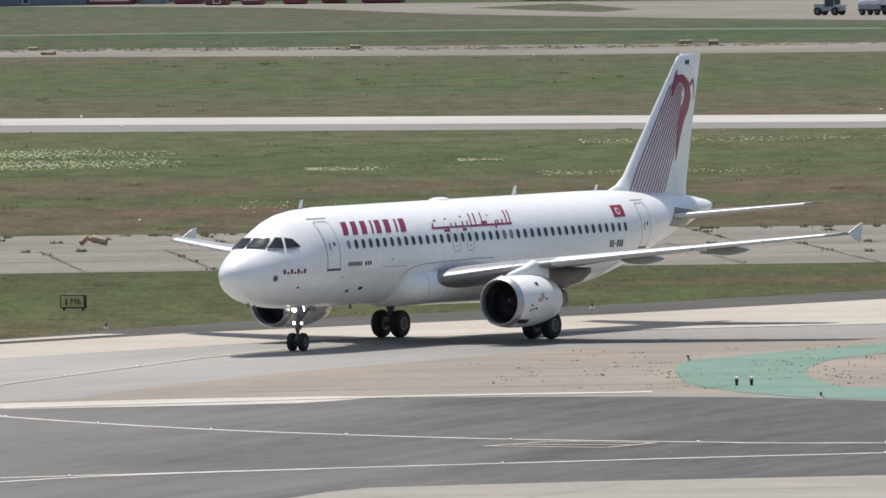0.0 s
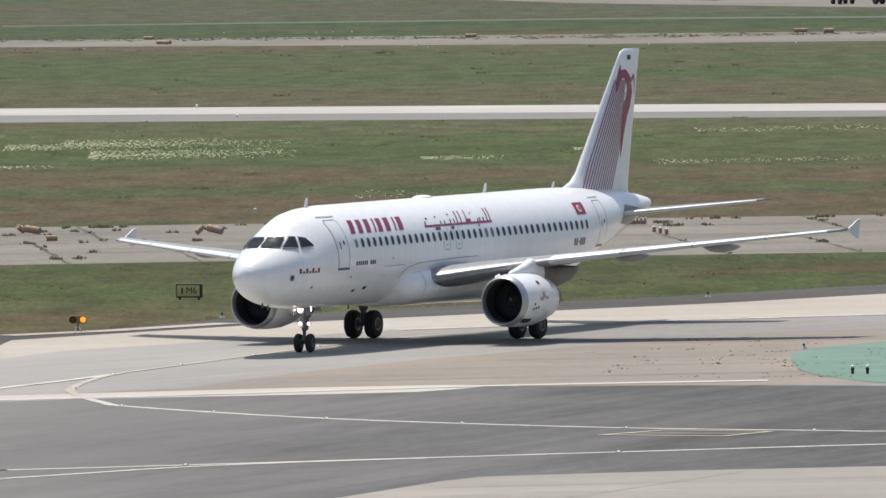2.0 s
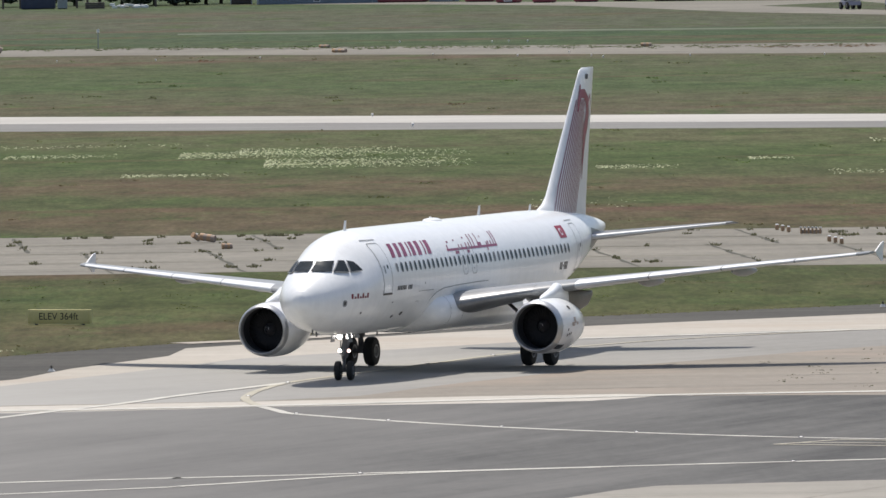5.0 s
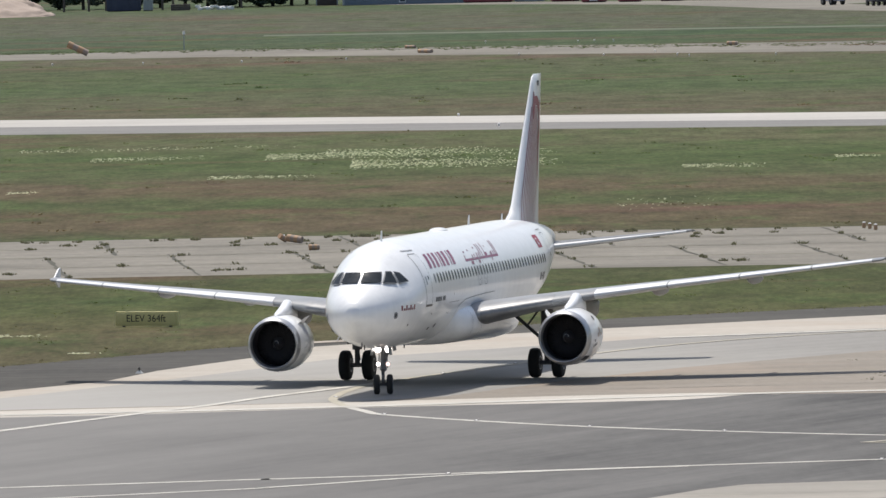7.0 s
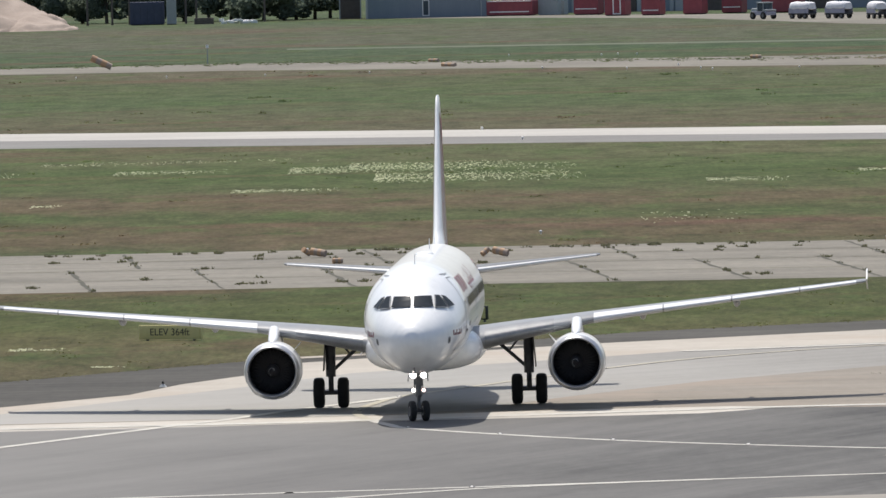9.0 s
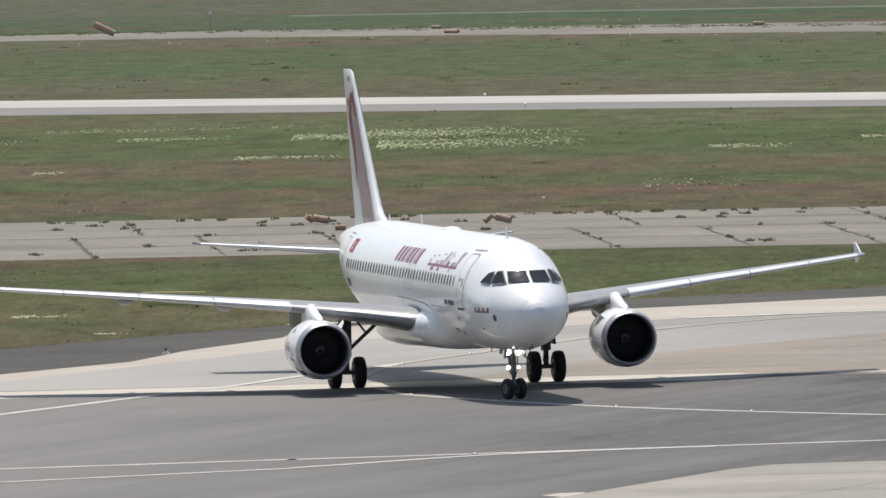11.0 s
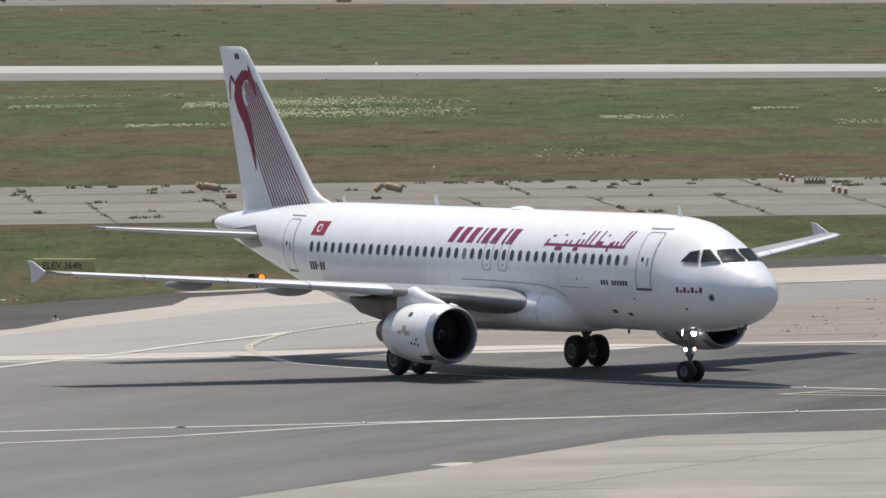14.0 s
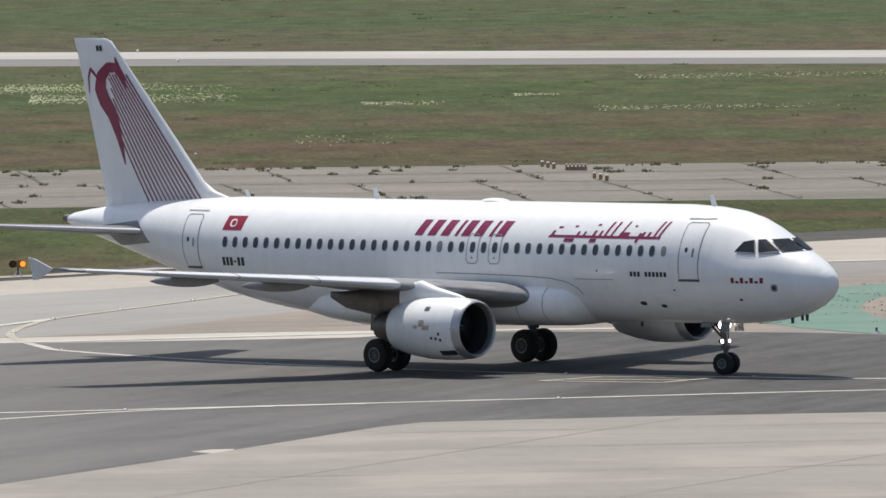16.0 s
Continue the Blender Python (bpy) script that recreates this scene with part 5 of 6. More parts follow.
for s in (1, -1):
    bm = bmesh.new()
    add_box(bm, (0.28, 0.34 * s, 1.72), (0.42, 0.03, 0.44), 0.01, pose(0, 0, 0, 10 * s, 0, 0))
    part("nose_gear_door", bm, M["plate"], nose_leg)
    bm = bmesh.new()
    add_box(bm, (-0.62, 0.32 * s, 1.76), (0.5, 0.03, 0.26), 0.01, pose(0, 0, 0, 10 * s, 0, 0))
    part("nose_gear_door", bm, M["plate"], nose_leg)
    for fx, zz, rr, yy, mat in ((-0.06, 1.72, 0.125, 0.20, "lamp_hot"), (-0.02, 1.15, 0.075, 0.19, "lamp_warm")):
        bm = bmesh.new()
        add_tube(bm, (fx - 0.13, yy * s, zz), (fx, yy * s, zz), rr * 0.6, rr + 0.012, 20)
        part("lamp_housing", bm, M["dark_metal"], nose_leg)
        bm = bmesh.new()
        add_tube(bm, (fx + 0.002, yy * s, zz), (fx + 0.02, yy * s, zz), rr, rr * 0.85, 20)
        part("lamp_lens", bm, M[mat if s < 0 or mat == "lamp_hot" else "lamp_red"], nose_leg, "lit taxi lamp")
bm = bmesh.new()
add_box(bm, (-0.30, 0, 1.9), (1.7, 0.62, 0.2), 0.02)
part("wheel_bay", bm, M["dark_metal"], airliner, m=pose(NOSE_X + 0.35, 0, 0))
for d in (-0.25, 0.25):
    nose_wheels.append((add_wheel(5.07, d, 0.38, 0.23), d))


# ---- airfield fittings ----
def text_on(word, size, mat, parent, m, name="lettering", label=""):
    """Raised letters from the built-in font, as a mesh."""
    cu = bpy.data.curves.new(name, "FONT")
    cu.body, cu.size, cu.align_x, cu.align_y, cu.extrude = word, size, "CENTER", "CENTER", 0.004
    tmp = bpy.data.objects.new(name, cu)
    me = bpy.data.meshes.new_from_object(tmp)
    bpy.data.objects.remove(tmp)
    return put(name, me, mat, parent, label, m)


def field_sign(name, x0, y0, x1, y1, height, lift, word, frame_mat, face_mat, label, size, bar=False):
    """A low sign board on two feet, facing the taxiway."""
    root = tagged(new(name), label, "sign")
    w = math.hypot(x1 - x0, y1 - y0)
    root.matrix_basis = pose((x0 + x1) / 2, (y0 + y1) / 2, 0, 0, 0, math.degrees(math.atan2(y1 - y0, x1 - x0)))
    bm = bmesh.new()
    add_box(bm, (0, 0, lift + height / 2), (w, 0.22, height), 0.02)
    part("box", bm, frame_mat, root)
    bm = bmesh.new()
    add_box(bm, (0, -0.118, lift + height / 2), (w - 0.12, 0.02, height - 0.12), 0.005)
    part("face", bm, face_mat, root, "yellow sign face")
    for s in (-1, 1):
        bm = bmesh.new()
        add_box(bm, (s * w * 0.38, 0, lift / 2), (0.08, 0.14, lift), 0.01)
        part("foot", bm, M["gear"], root)
    off = 0.16 if bar else 0.0
    text_on(word, size, M["sign_dark"], root, pose(off, -0.132, lift + height / 2, 90, 0, 0))
    if bar:
        bm = bmesh.new()
        add_box(bm, (-0.30, -0.131, lift + height / 2), (0.08, 0.008, height * 0.45), 0.002)
        part("bar", bm, M["sign_dark"], root, "dark mark on the sign")
    return root


field_sign("elevation_sign", -14.5, 538.9, -11.75, 537.6, 0.62, 0.06, "ELEV 364ft", M["sign_yellow"], M["sign_yellow"], "low faded yellow elevation sign standing in the grass", 0.44)
field_sign("taxiway_sign", -0.25, 552.4, 0.88, 551.9, 0.62, 0.10, "M6", M["sign_dark"], M["sign_yellow"], "small yellow taxiway sign with a black frame in the grass", 0.42, True)


def edge_light(x, y, m=None):
    """A dark lamp on a white pyramid foot."""
    root = tagged(new("taxiway_edge_light"), "dark taxiway edge light on a pale concrete foot", "light", "taxiway edge lights")
    bm = bmesh.new()
    r = bmesh.ops.create_cone(bm, cap_ends=True, segments=4, radius1=0.34, radius2=0.14, depth=0.2)
    bmesh.ops.rotate(bm, matrix=Matrix.Rotation(radians(45), 3, "Z"), verts=r["verts"])
    bmesh.ops.translate(bm, vec=(0, 0, 0.10), verts=r["verts"])
    part("foot", bm, M["wall_pale"], root, "pale concrete foot", smooth=False)
    bm = bmesh.new()
    add_tube(bm, (0, 0, 0.2), (0, 0, 0.30), 0.06, 0.05, 12)
    part("stem", bm, M["sign_dark"], root)
    bm = bmesh.new()
    add_tube(bm, (0, 0, 0.30), (0, 0, 0.36), 0.10, 0.10, 14)
    add_tube(bm, (0, 0, 0.36), (0, 0, 0.44), 0.085, 0.03, 14)
    part("lamp", bm, M["sign_dark"], root, "dark lamp head")
    root.matrix_basis = pose(x, y, 0.02) @ Matrix.Scale(0.56, 4)
    return root


_lamp = edge_light(1.7, 530.1)
for k, (x, y) in enumerate(((23.4, 543.4), (24.75, 486.5), (27.9, 451.9), (-12.3, 489.5), (44.5, 561.0), (-21, 478))):
    copy_thing(_lamp, pose(x, y, 0.02, 0, 0, 25 * k))


def marker_post(x, y):
    root = tagged(new("marker_post"), "short dark marker post with a white cap", "marker", "marker posts")
    bm = bmesh.new()
    add_tube(bm, (0, 0, 0), (0, 0, 0.34), 0.07, 0.10, 12)
    part("post", bm, M["sign_dark"], root)
    bm = bmesh.new()
    add_tube(bm, (0, 0, 0.34), (0, 0, 0.44), 0.11, 0.10, 12)
    add_tube(bm, (0, 0, 0.44), (0, 0, 0.48), 0.10, 0.03, 12)
    part("cap", bm, M["chalk"], root, "white cap")
    root.matrix_basis = pose(x, y, 0.024) @ Matrix.Scale(0.72, 4)
    return root


_post = marker_post(25.42, 463.6)
copy_thing(_post, pose(25.98, 463.5, 0.024))

# flush centre-line lights
stud = tagged(new("centre_line_light"), "small pale flush taxiway centre-line light", "light", "centre-line lights")
bm = bmesh.new()
add_tube(bm, (0, 0, 0), (0, 0, 0.03), 0.16, 0.12, 16)
part("ring", bm, M["rim"], stud)
bm = bmesh.new()
add_tube(bm, (0, 0, 0.03), (0, 0, 0.05), 0.08, 0.05, 12)
part("lens", bm, M["chalk"], stud, "pale lens")
stud.matrix_basis = pose(1.06, 442.3, 0.036) @ Matrix.Scale(0.7, 4)
for x, y in ((5.08, 436.0), (9.78, 430.4), (15.37, 424.7), (21.7, 420.6), (28, 417.6), (-2.3, 448.9), (-0.12, 482.8), (2.8, 490.6), (5.5, 497.8), (14.5, 408.3), (27.5, 410.7), (0.0, 405.1), (-2.75, 475.4), (-4.2, 464)):
    copy_thing(stud, pose(x, y, 0.036))


# guard light: two round lamps, one of them lit
def guard_light(x, y):
    root = tagged(new("runway_guard_light"), "pair of round amber guard lamps, one lit, on a stand", "signal light")
    bm = bmesh.new()
    add_box(bm, (0.0, 0.10, 0.66), (0.74, 0.04, 0.40), 0.02)
    part("backplate", bm, M["orange"], root, "orange-yellow backplate")
    for s, mat in ((-1, "amber_off"), (1, "amber")):
        bm = bmesh.new()
        seg = 24
        rings = [[(s * 0.27 + r * math.cos(2 * math.pi * k / seg), yy, 0.66 + r * math.sin(2 * math.pi * k / seg)) for k in range(seg)] for yy, r in ((0.06, 0.10), (-0.10, 0.19), (-0.22, 0.20), (-0.22, 0.175), (-0.08, 0.16))]
        bm.free()
        lampshade = part("lamp_hood", loft(rings, False), M["sign_dark"], root, "black lamp hood")
        bm = bmesh.new()
        add_tube(bm, (s * 0.27, -0.05, 0.66), (s * 0.27, -0.10, 0.66), 0.155, 0.14, 24)
        part("lens", bm, M[mat], lampshade, "lit amber lens" if s > 0 else "unlit lens")
    bm = bmesh.new()
    add_tube(bm, (0, 0.05, 0.1), (0, 0.05, 0.5), 0.05, 0.05, 12)
    part("stand", bm, M["gear"], root)
    for s in (-1, 1):
        bm = bmesh.new()
        add_tube(bm, (s * 0.18, 0.05, 0.0), (0, 0.05, 0.35), 0.03, 0.03, 8)
        part("strut", bm, M["chalk"], root)
    root.matrix_basis = pose(x, y, 0.016) @ Matrix.Scale(0.8, 4)
    return root


guard_light(-4.45, 517.6)


# runway edge lights and the white markers in the grass
def white_marker(x, y, h, name, label, group):
    root = tagged(new(name), label, "marker", group)
    bm = bmesh.new()
    add_tube(bm, (0, 0, 0), (0, 0, h * 0.55), 0.16 * h, 0.12 * h, 12)
    part("base", bm, M["chalk"], root)
    bm = bmesh.new()
    bmesh.ops.create_uvsphere(bm, u_segments=14, v_segments=8, radius=0.40 * h)
    bmesh.ops.translate(bm, vec=(0, 0, h * 0.72), verts=bm.verts)
    part("head", bm, M["chalk"], root)
    root.matrix_basis = pose(x, y, 0.0)
    return root


_rl = white_marker(1.4, 949, 0.26, "runway_light", "small white runway edge light", "runway edge lights")
for x, y in ((4.35, 912), (62.0, 925.0), (59, 868.0)):
    copy_thing(_rl, pose(x, y, 0))
_wm = white_marker(4.15, 680.5, 0.21, "white_marker", "small white marker in the rough grass", "white grass markers")
for x, y in ((-38.8, 1225), (-29.6, 1220.5), (-19.7, 1218), (-9.3, 1221), (8.0, 1225.5), (16.3, 1211.4), (24.5, 1197.4), (23.5, 1205.5), (21.7, 1228), (33, 1197), (46, 1192), (60, 1185), (14.8, 1300), (16.6, 1303), (18.6, 1301), (5.0, 1310)):
    copy_thing(_wm, Matrix.Translation((x, y, 0)))


# barricades on the closed taxiways
def barricade(x, y, turn, length=1.5):
    """A low striped barrier: a beam on feet with white-capped posts."""
    root = tagged(new("barricade"), "low striped barricade with white-capped brown posts", "barrier", "taxiway barricades")
    bm = bmesh.new()
    add_box(bm, (0, 0, 0.16), (length, 0.35, 0.26), 0.04)
    part("beam", bm, M["sand"], root, "weathered brown beam")
    n = 6
    for k in range(n):
        xx = (k / (n - 1) - 0.5) * length * 0.92
        bm = bmesh.new()
        add_box(bm, (xx, -0.20, 0.22), (length * 0.09, 0.05, 0.40), 0.01)
        post = part("post", bm, M["orange"], root)
        bm = bmesh.new()
        add_box(bm, (xx, -0.20, 0.46), (length * 0.11, 0.10, 0.09), 0.015)
        part("cap", bm, M["chalk"], post, "white cap")
    root.matrix_basis = pose(x, y, 0.014, 0, 0, turn) @ Matrix.Scale(0.75, 4)
    return root


barricade(24.1, 646.5, -14)


def barrel_group(x, y, n, name="barrel"):
    for k in range(n):
        root = tagged(new(name), "small brown barrel with a white top on old concrete", "barrel", "barricade barrels")
        bm = bmesh.new()
        prof = [(0.0, 0.15), (0.1, 0.18), (0.25, 0.19), (0.4, 0.18), (0.5, 0.16)]
        rings = [[(r * math.cos(2 * math.pi * j / 14), r * math.sin(2 * math.pi * j / 14), z) for j in range(14)] for z, r in prof]
        bm.free()
        part("body", loft(rings), M["orange"], root)
        bm = bmesh.new()
        add_tube(bm, (0, 0, 0.5), (0, 0, 0.6), 0.17, 0.10, 14)
        part("top", bm, M["chalk"], root, "white top")
        root.matrix_basis = pose(x + 0.24 * k, y - 2.0 * k, 0.014) @ Matrix.Scale(0.55, 4)


barrel_group(24.55, 633.5, 3)
barrel_group(22.55, 654.0, 3)


def fallen_beacon(x, y, turn, length, dia, label, tilt=0.0):
    """A fallen orange and white marker drum."""
    root = tagged(new("fallen_marker"), label, "marker", "fallen markers")
    n = 4
    for k in range(n):
        a, b = (k / n - 0.5) * length, ((k + 1) / n - 0.5) * length
        bm = bmesh.new()
        add_tube(bm, (a, 0, dia / 2), (b, 0, dia / 2), dia / 2 * (1 - 0.06 * (k % 2)), None, 16)
        part("band", bm, M["orange"] if k % 2 == 0 else M["sand"], root, "orange band" if k % 2 == 0 else "bleached band")
    root.matrix_basis = pose(x, y, 0.01, 0, 0, turn) @ pose(0, 0, length / 2 * math.sin(radians(abs(tilt))), 0, tilt, 0)
    return root


fallen_beacon(-7.9, 648.5, -25, 0.85, 0.40, "small faded orange marker drum lying on old concrete", 8)
fallen_beacon(-8.6, 650.5, 40, 0.50, 0.30, "small white and orange fallen marker", 30)
barrel_group(-8.55, 653.8, 1)
fallen_beacon(-6.75, 637.5, 10, 0.55, 0.3, "small white and orange fallen marker")
fallen_beacon(1.75, 642.5, -25, 0.85, 0.40, "small faded orange marker drum lying on old concrete", 12)
fallen_beacon(1.05, 643.5, 35, 0.5, 0.30, "small white and orange fallen marker", -35)
fallen_beacon(-37.9, 1277, 0, 2.3, 0.72, "long tilted orange and white marker log on broken concrete", 26)
fallen_beacon(-3.0, 1283, -40, 1.3, 0.35, "orange and white marker log on broken concrete")
fallen_beacon(-1.4, 1252, -60, 2.6, 0.4, "orange and white marker log on broken concrete")
fallen_beacon(30.2, 1258, -10, 1.1, 0.42, "orange and white marker log on broken concrete")
fallen_beacon(64.0, 1254, 15, 1.4, 0.42, "orange and white marker log on broken concrete")
fallen_beacon(66.5, 1246, -5, 1.0, 0.5, "orange and white marker log on broken concrete")

# slim far post
post = tagged(new("field_post"), "slim pale post with a white head", "post")
bm = bmesh.new()
add_tube(bm, (0, 0, 0), (0, 0, 1.7), 0.06, 0.05, 10)
part("shaft", bm, M["wall_pale"], post)
bm = bmesh.new()
add_tube(bm, (0, 0, 1.7), (0, 0, 2.05), 0.16, 0.14, 12)
part("head", bm, M["chalk"], post, "white head")
post.matrix_basis = pose(-27.2, 1304, 0)


# ---- far side of the airfield ----
def heap(x, y, rx, ry, h, seed, label):
    bm = bmesh.new()
    bmesh.ops.create_icosphere(bm, subdivisions=5, radius=1.0)
    bmesh.ops.delete(bm, geom=[v for v in bm.verts if v.co.z < -0.05], context="VERTS")
    off = Vector((seed, 2.0 * seed, 0))
    for v in bm.verts:
        r = math.hypot(v.co.x, v.co.y)
        z = max(0.0, 1 - r) ** 0.85
        k = noise.fractal(v.co * 2.2 + off, 1.0, 2.0, 5) * 0.16
        v.co = Vector((v.co.x * rx * (1 + 0.3 * k), v.co.y * ry, max(-0.05, h * (z + k * (1 - z * 0.3) * (1 if z > 0.02 else 0)))))
    return tagged(part("sand_mound", bm, M["sand"], m=pose(x, y, 0)), label, "sand heap")


heap(-63.5, 1618, 12.5, 12, 6.0, 3, "tall heap of pale reddish sand")
heap(-56.5, 1612, 6.0, 7, 2.4, 8, "low heap of pale sand")


def block(root, name, centre, size, mat, label="", bevel=0.02):
    bm = bmesh.new()
    add_box(bm, centre, size, bevel)
    return part(name, bm, mat, root, label, smooth=False)



# workshop with blue-grey cladding
shop = tagged(new("workshop_building"), "long blue-grey clad workshop with a narrow window", "building")
block(shop, "wall", (0, 6, 2.6), (16.4, 12, 5.2), M["wall_blue"], "ribbed blue-grey wall")
for k in range(33):
    block(shop, "cladding_rib", (-8.0 + 0.5 * k, -0.03, 2.6), (0.06, 0.06, 5.1), M["wall_blue"], bevel=0)
block(shop, "roof", (0, 6, 5.35), (17, 12.8, 0.3), M["roofing"])
wnd = block(shop, "window", (-0.1, -0.05, 1.35), (0.95, 0.10, 2.2), M["chalk"], "white-framed narrow window")
block(wnd, "pane", (-0.1, -0.11, 1.35), (0.7, 0.03, 1.95), M["window"])
block(shop, "corner_post", (-8.1, -0.12, 2.6), (0.3, 0.2, 5.2), M["wall_pale"])
block(shop, "downpipe", (7.4, -0.1, 2.6), (0.14, 0.14, 5.2), M["wall_pale"])
shop.matrix_basis = pose(-4.7, 1656, 0, 0, 0, 0)
shed = tagged(new("brown_shed"), "small dark brown timber shed beside the workshop", "building")
block(shed, "wall", (0, 2, 1.6), (2.9, 4, 3.2), M["wall_brown"])
for k in range(9):
    block(shed, "plank", (0, -0.03, 0.3 + 0.34 * k), (2.86, 0.06, 0.31), M["wall_brown"], bevel=0.01)
block(shed, "roof", (0, 2, 3.3), (3.4, 4.6, 0.2), M["roofing"])
for s in (-1, 1):
    block(shed, "corner_post", (s * 1.42, -0.08, 1.6), (0.16, 0.1, 3.2), M["wall_pale"])
shed.matrix_basis = pose(-15.1, 1662, 0)

# fire-station row behind the red boxes
row = tagged(new("station_building"), "long grey station building with bays and pale pillars", "building")
block(row, "wall", (0, 6, 2.8), (60, 12, 5.6), M["wall_blue"])
block(row, "roof", (0, 6, 5.75), (61, 12.8, 0.3), M["roofing"])
for k in range(13):
    block(row, "pillar", (-29 + 4.8 * k, -0.15, 2.8), (0.55, 0.3, 5.6), M["wall_pale"], bevel=0.02)
for k in range(12):
    if k % 3 != 1:
        block(row, "bay_door", (-26.6 + 4.8 * k, -0.06, 2.0), (3.9, 0.12, 4.0), M["wall_pale"] if k % 3 else M["wall_brown"])
row.matrix_basis = pose(33.5, 1668, 0, 0, 0, -22)
garage = tagged(new("garage_building"), "grey vehicle garage with dark open bays and pale pillars", "building")
block(garage, "back_wall", (0, 9, 2.2), (44, 0.4, 4.4), M["wall_blue"])
block(garage, "roof", (0, 4.5, 4.4), (44.6, 9.6, 0.4), M["roofing"])
for s in (-1, 1):
    block(garage, "side_wall", (s * 21.9, 4.5, 2.2), (0.3, 8.6, 4.4), M["wall_blue"])
for k in range(10):
    block(garage, "pillar", (-21.6 + 4.8 * k, -0.1, 2.1), (0.9, 0.35, 4.2), M["wall_pale"])
for k in range(9):
    block(garage, "bay_shutter", (-19.2 + 4.8 * k, 0.9, 2.1), (3.9, 0.1, 4.2), M["navy_steel"], "dark blue-grey shutter")
garage.matrix_basis = pose(79, 1612, 0, 0, 0, -36)


def red_box(x, y, w, d, h, label, trim=True, door=False):
    """A red container-like box or appliance with white trim."""
    root = tagged(new("red_container"), label, "container", "red boxes by the station")
    block(root, "body", (0, 0, h / 2 + 0.12), (w, d, h), M["truck_red"], bevel=0.06)
    block(root, "skid", (0, 0, 0.08), (w * 0.92, d * 0.8, 0.16), M["dark_metal"])
    if trim:
        block(root, "stripe", (0, -d / 2 - 0.02, h * 0.28), (w * 0.86, 0.04, 0.14), M["chalk"], "white stripe")
        block(root, "top_edge", (0, -d / 2 - 0.02, h + 0.04), (w * 0.96, 0.05, 0.12), M["chalk"])
    if door:
        block(root, "door_frame", (w * 0.1, -d / 2 - 0.03, h * 0.5), (w * 0.4, 0.05, h * 0.86), M["chalk"], "white door frame")
        block(root, "door_leaf", (w * 0.1, -d / 2 - 0.06, h * 0.5), (w * 0.28, 0.05, h * 0.74), M["truck_red"])
    root.matrix_basis = pose(x, y, 0.01, 0, 0, -20)
    return root


red_box(6.9, 1656, 6.6, 2.4, 1.95, "long low red container with white trim")
red_box(17.2, 1648, 3.5, 2.4, 2.9, "tall red box with a white band")
red_box(20.9, 1632, 2.9, 2.4, 2.6, "red box with a white-framed door", False, True)
red_box(25.6, 1628, 2.6, 2.4, 2.4, "red box with white stripes")
red_box(31.2, 1628, 2.7, 2.4, 2.2, "plain haze-dulled red steel box", False)
red_box(36.5, 1632, 2.8, 2.4, 2.9, "red box with a white panel")
red_box(42.9, 1626, 5.4, 2.4, 3.2, "large red roller door box", False)
for x, y, w, h in ((12.0, 1656, 2.8, 2.1), (13.4, 1658, 1.8, 2.9)):
    root = tagged(new("pale_cabinet"), "pale grey equipment cabinet by the station", "cabinet", "pale cabinets")
    block(root, "body", (0, 0, h / 2), (w, 1.6, h), M["wall_pale"], bevel=0.05)
    block(root, "lid", (0, 0, h + 0.06), (w + 0.12, 1.7, 0.12), M["chalk"])
    root.matrix_basis = pose(x, y, 0.01, 0, 0, -20)

# yard gear before the trees
for x, y, w, d, h, mat, nm, lb in ((-42.3, 1646, 4.6, 2.4, 3.0, "navy_steel", "blue_container", "dark blue steel container in the yard"), (-39.0, 1644, 1.3, 1.3, 3.6, "wall_pale", "pale_silo", "pale grey upright tank in the yard"), (-31, 1640, 3.0, 1.2, 0.8, "chalk", "rubble_pile", "low pile of pale rubble"), (-28.4, 1641, 2.2, 1.2, 0.5, "chalk", "rubble_pile", "low pile of pale rubble"), (-34.6, 1642, 2.6, 1.4, 0.9, "wall_brown", "timber_stack", "stack of dark timber")):
    root = tagged(new(nm), lb, nm.split("_")[1])
    if nm == "rubble_pile":
        rnd = random.Random(int(x * 10))
        for k in range(9):
            block(root, "slab", (rnd.uniform(-w / 2, w / 2), rnd.uniform(-d / 2, d / 2), rnd.uniform(0.1, h * 0.7)), (rnd.uniform(0.4, 1.0), 0.5, rnd.uniform(0.2, 0.4)), M[mat], bevel=0.05)
    elif nm == "timber_stack":
        for k in range(12):
            block(root, "beam", (0, (k % 4 - 1.5) * 0.33, 0.14 + 0.28 * (k // 4)), (w, 0.28, 0.25), M[mat], bevel=0.02)
    else:
        block(root, "body", (0, 0, h / 2 + 0.1), (w, d, h), M[mat], bevel=0.06)
        block(root, "base", (0, 0, 0.06), (w * 0.94, d * 0.9, 0.12), M["dark_metal"])
        for k in range(5):
            block(root, "rib", ((k - 2) * w * 0.2, -d / 2 - 0.03, h / 2 + 0.1), (0.08, 0.06, h * 0.9), M[mat])
    root.matrix_basis = pose(x, y, 0.0)
for k, x in enumerate((-50.5, -47.2, -44.9, -37.2, -35.8, -26.6)):
    root = tagged(new("yard_pole"), "dark timber pole in the yard", "pole", "yard poles")
    bm = bmesh.new()
    add_tube(bm, (0, 0, 0), (0, 0, 7.5), 0.16, 0.11, 10)
    part("shaft", bm, M["wall_brown"], root)
    block(root, "cross_arm", (0, 0, 6.9), (1.6, 0.12, 0.14), M["wall_brown"])
    root.matrix_basis = pose(x, 1650 + 1.5 * (k % 3), 0)


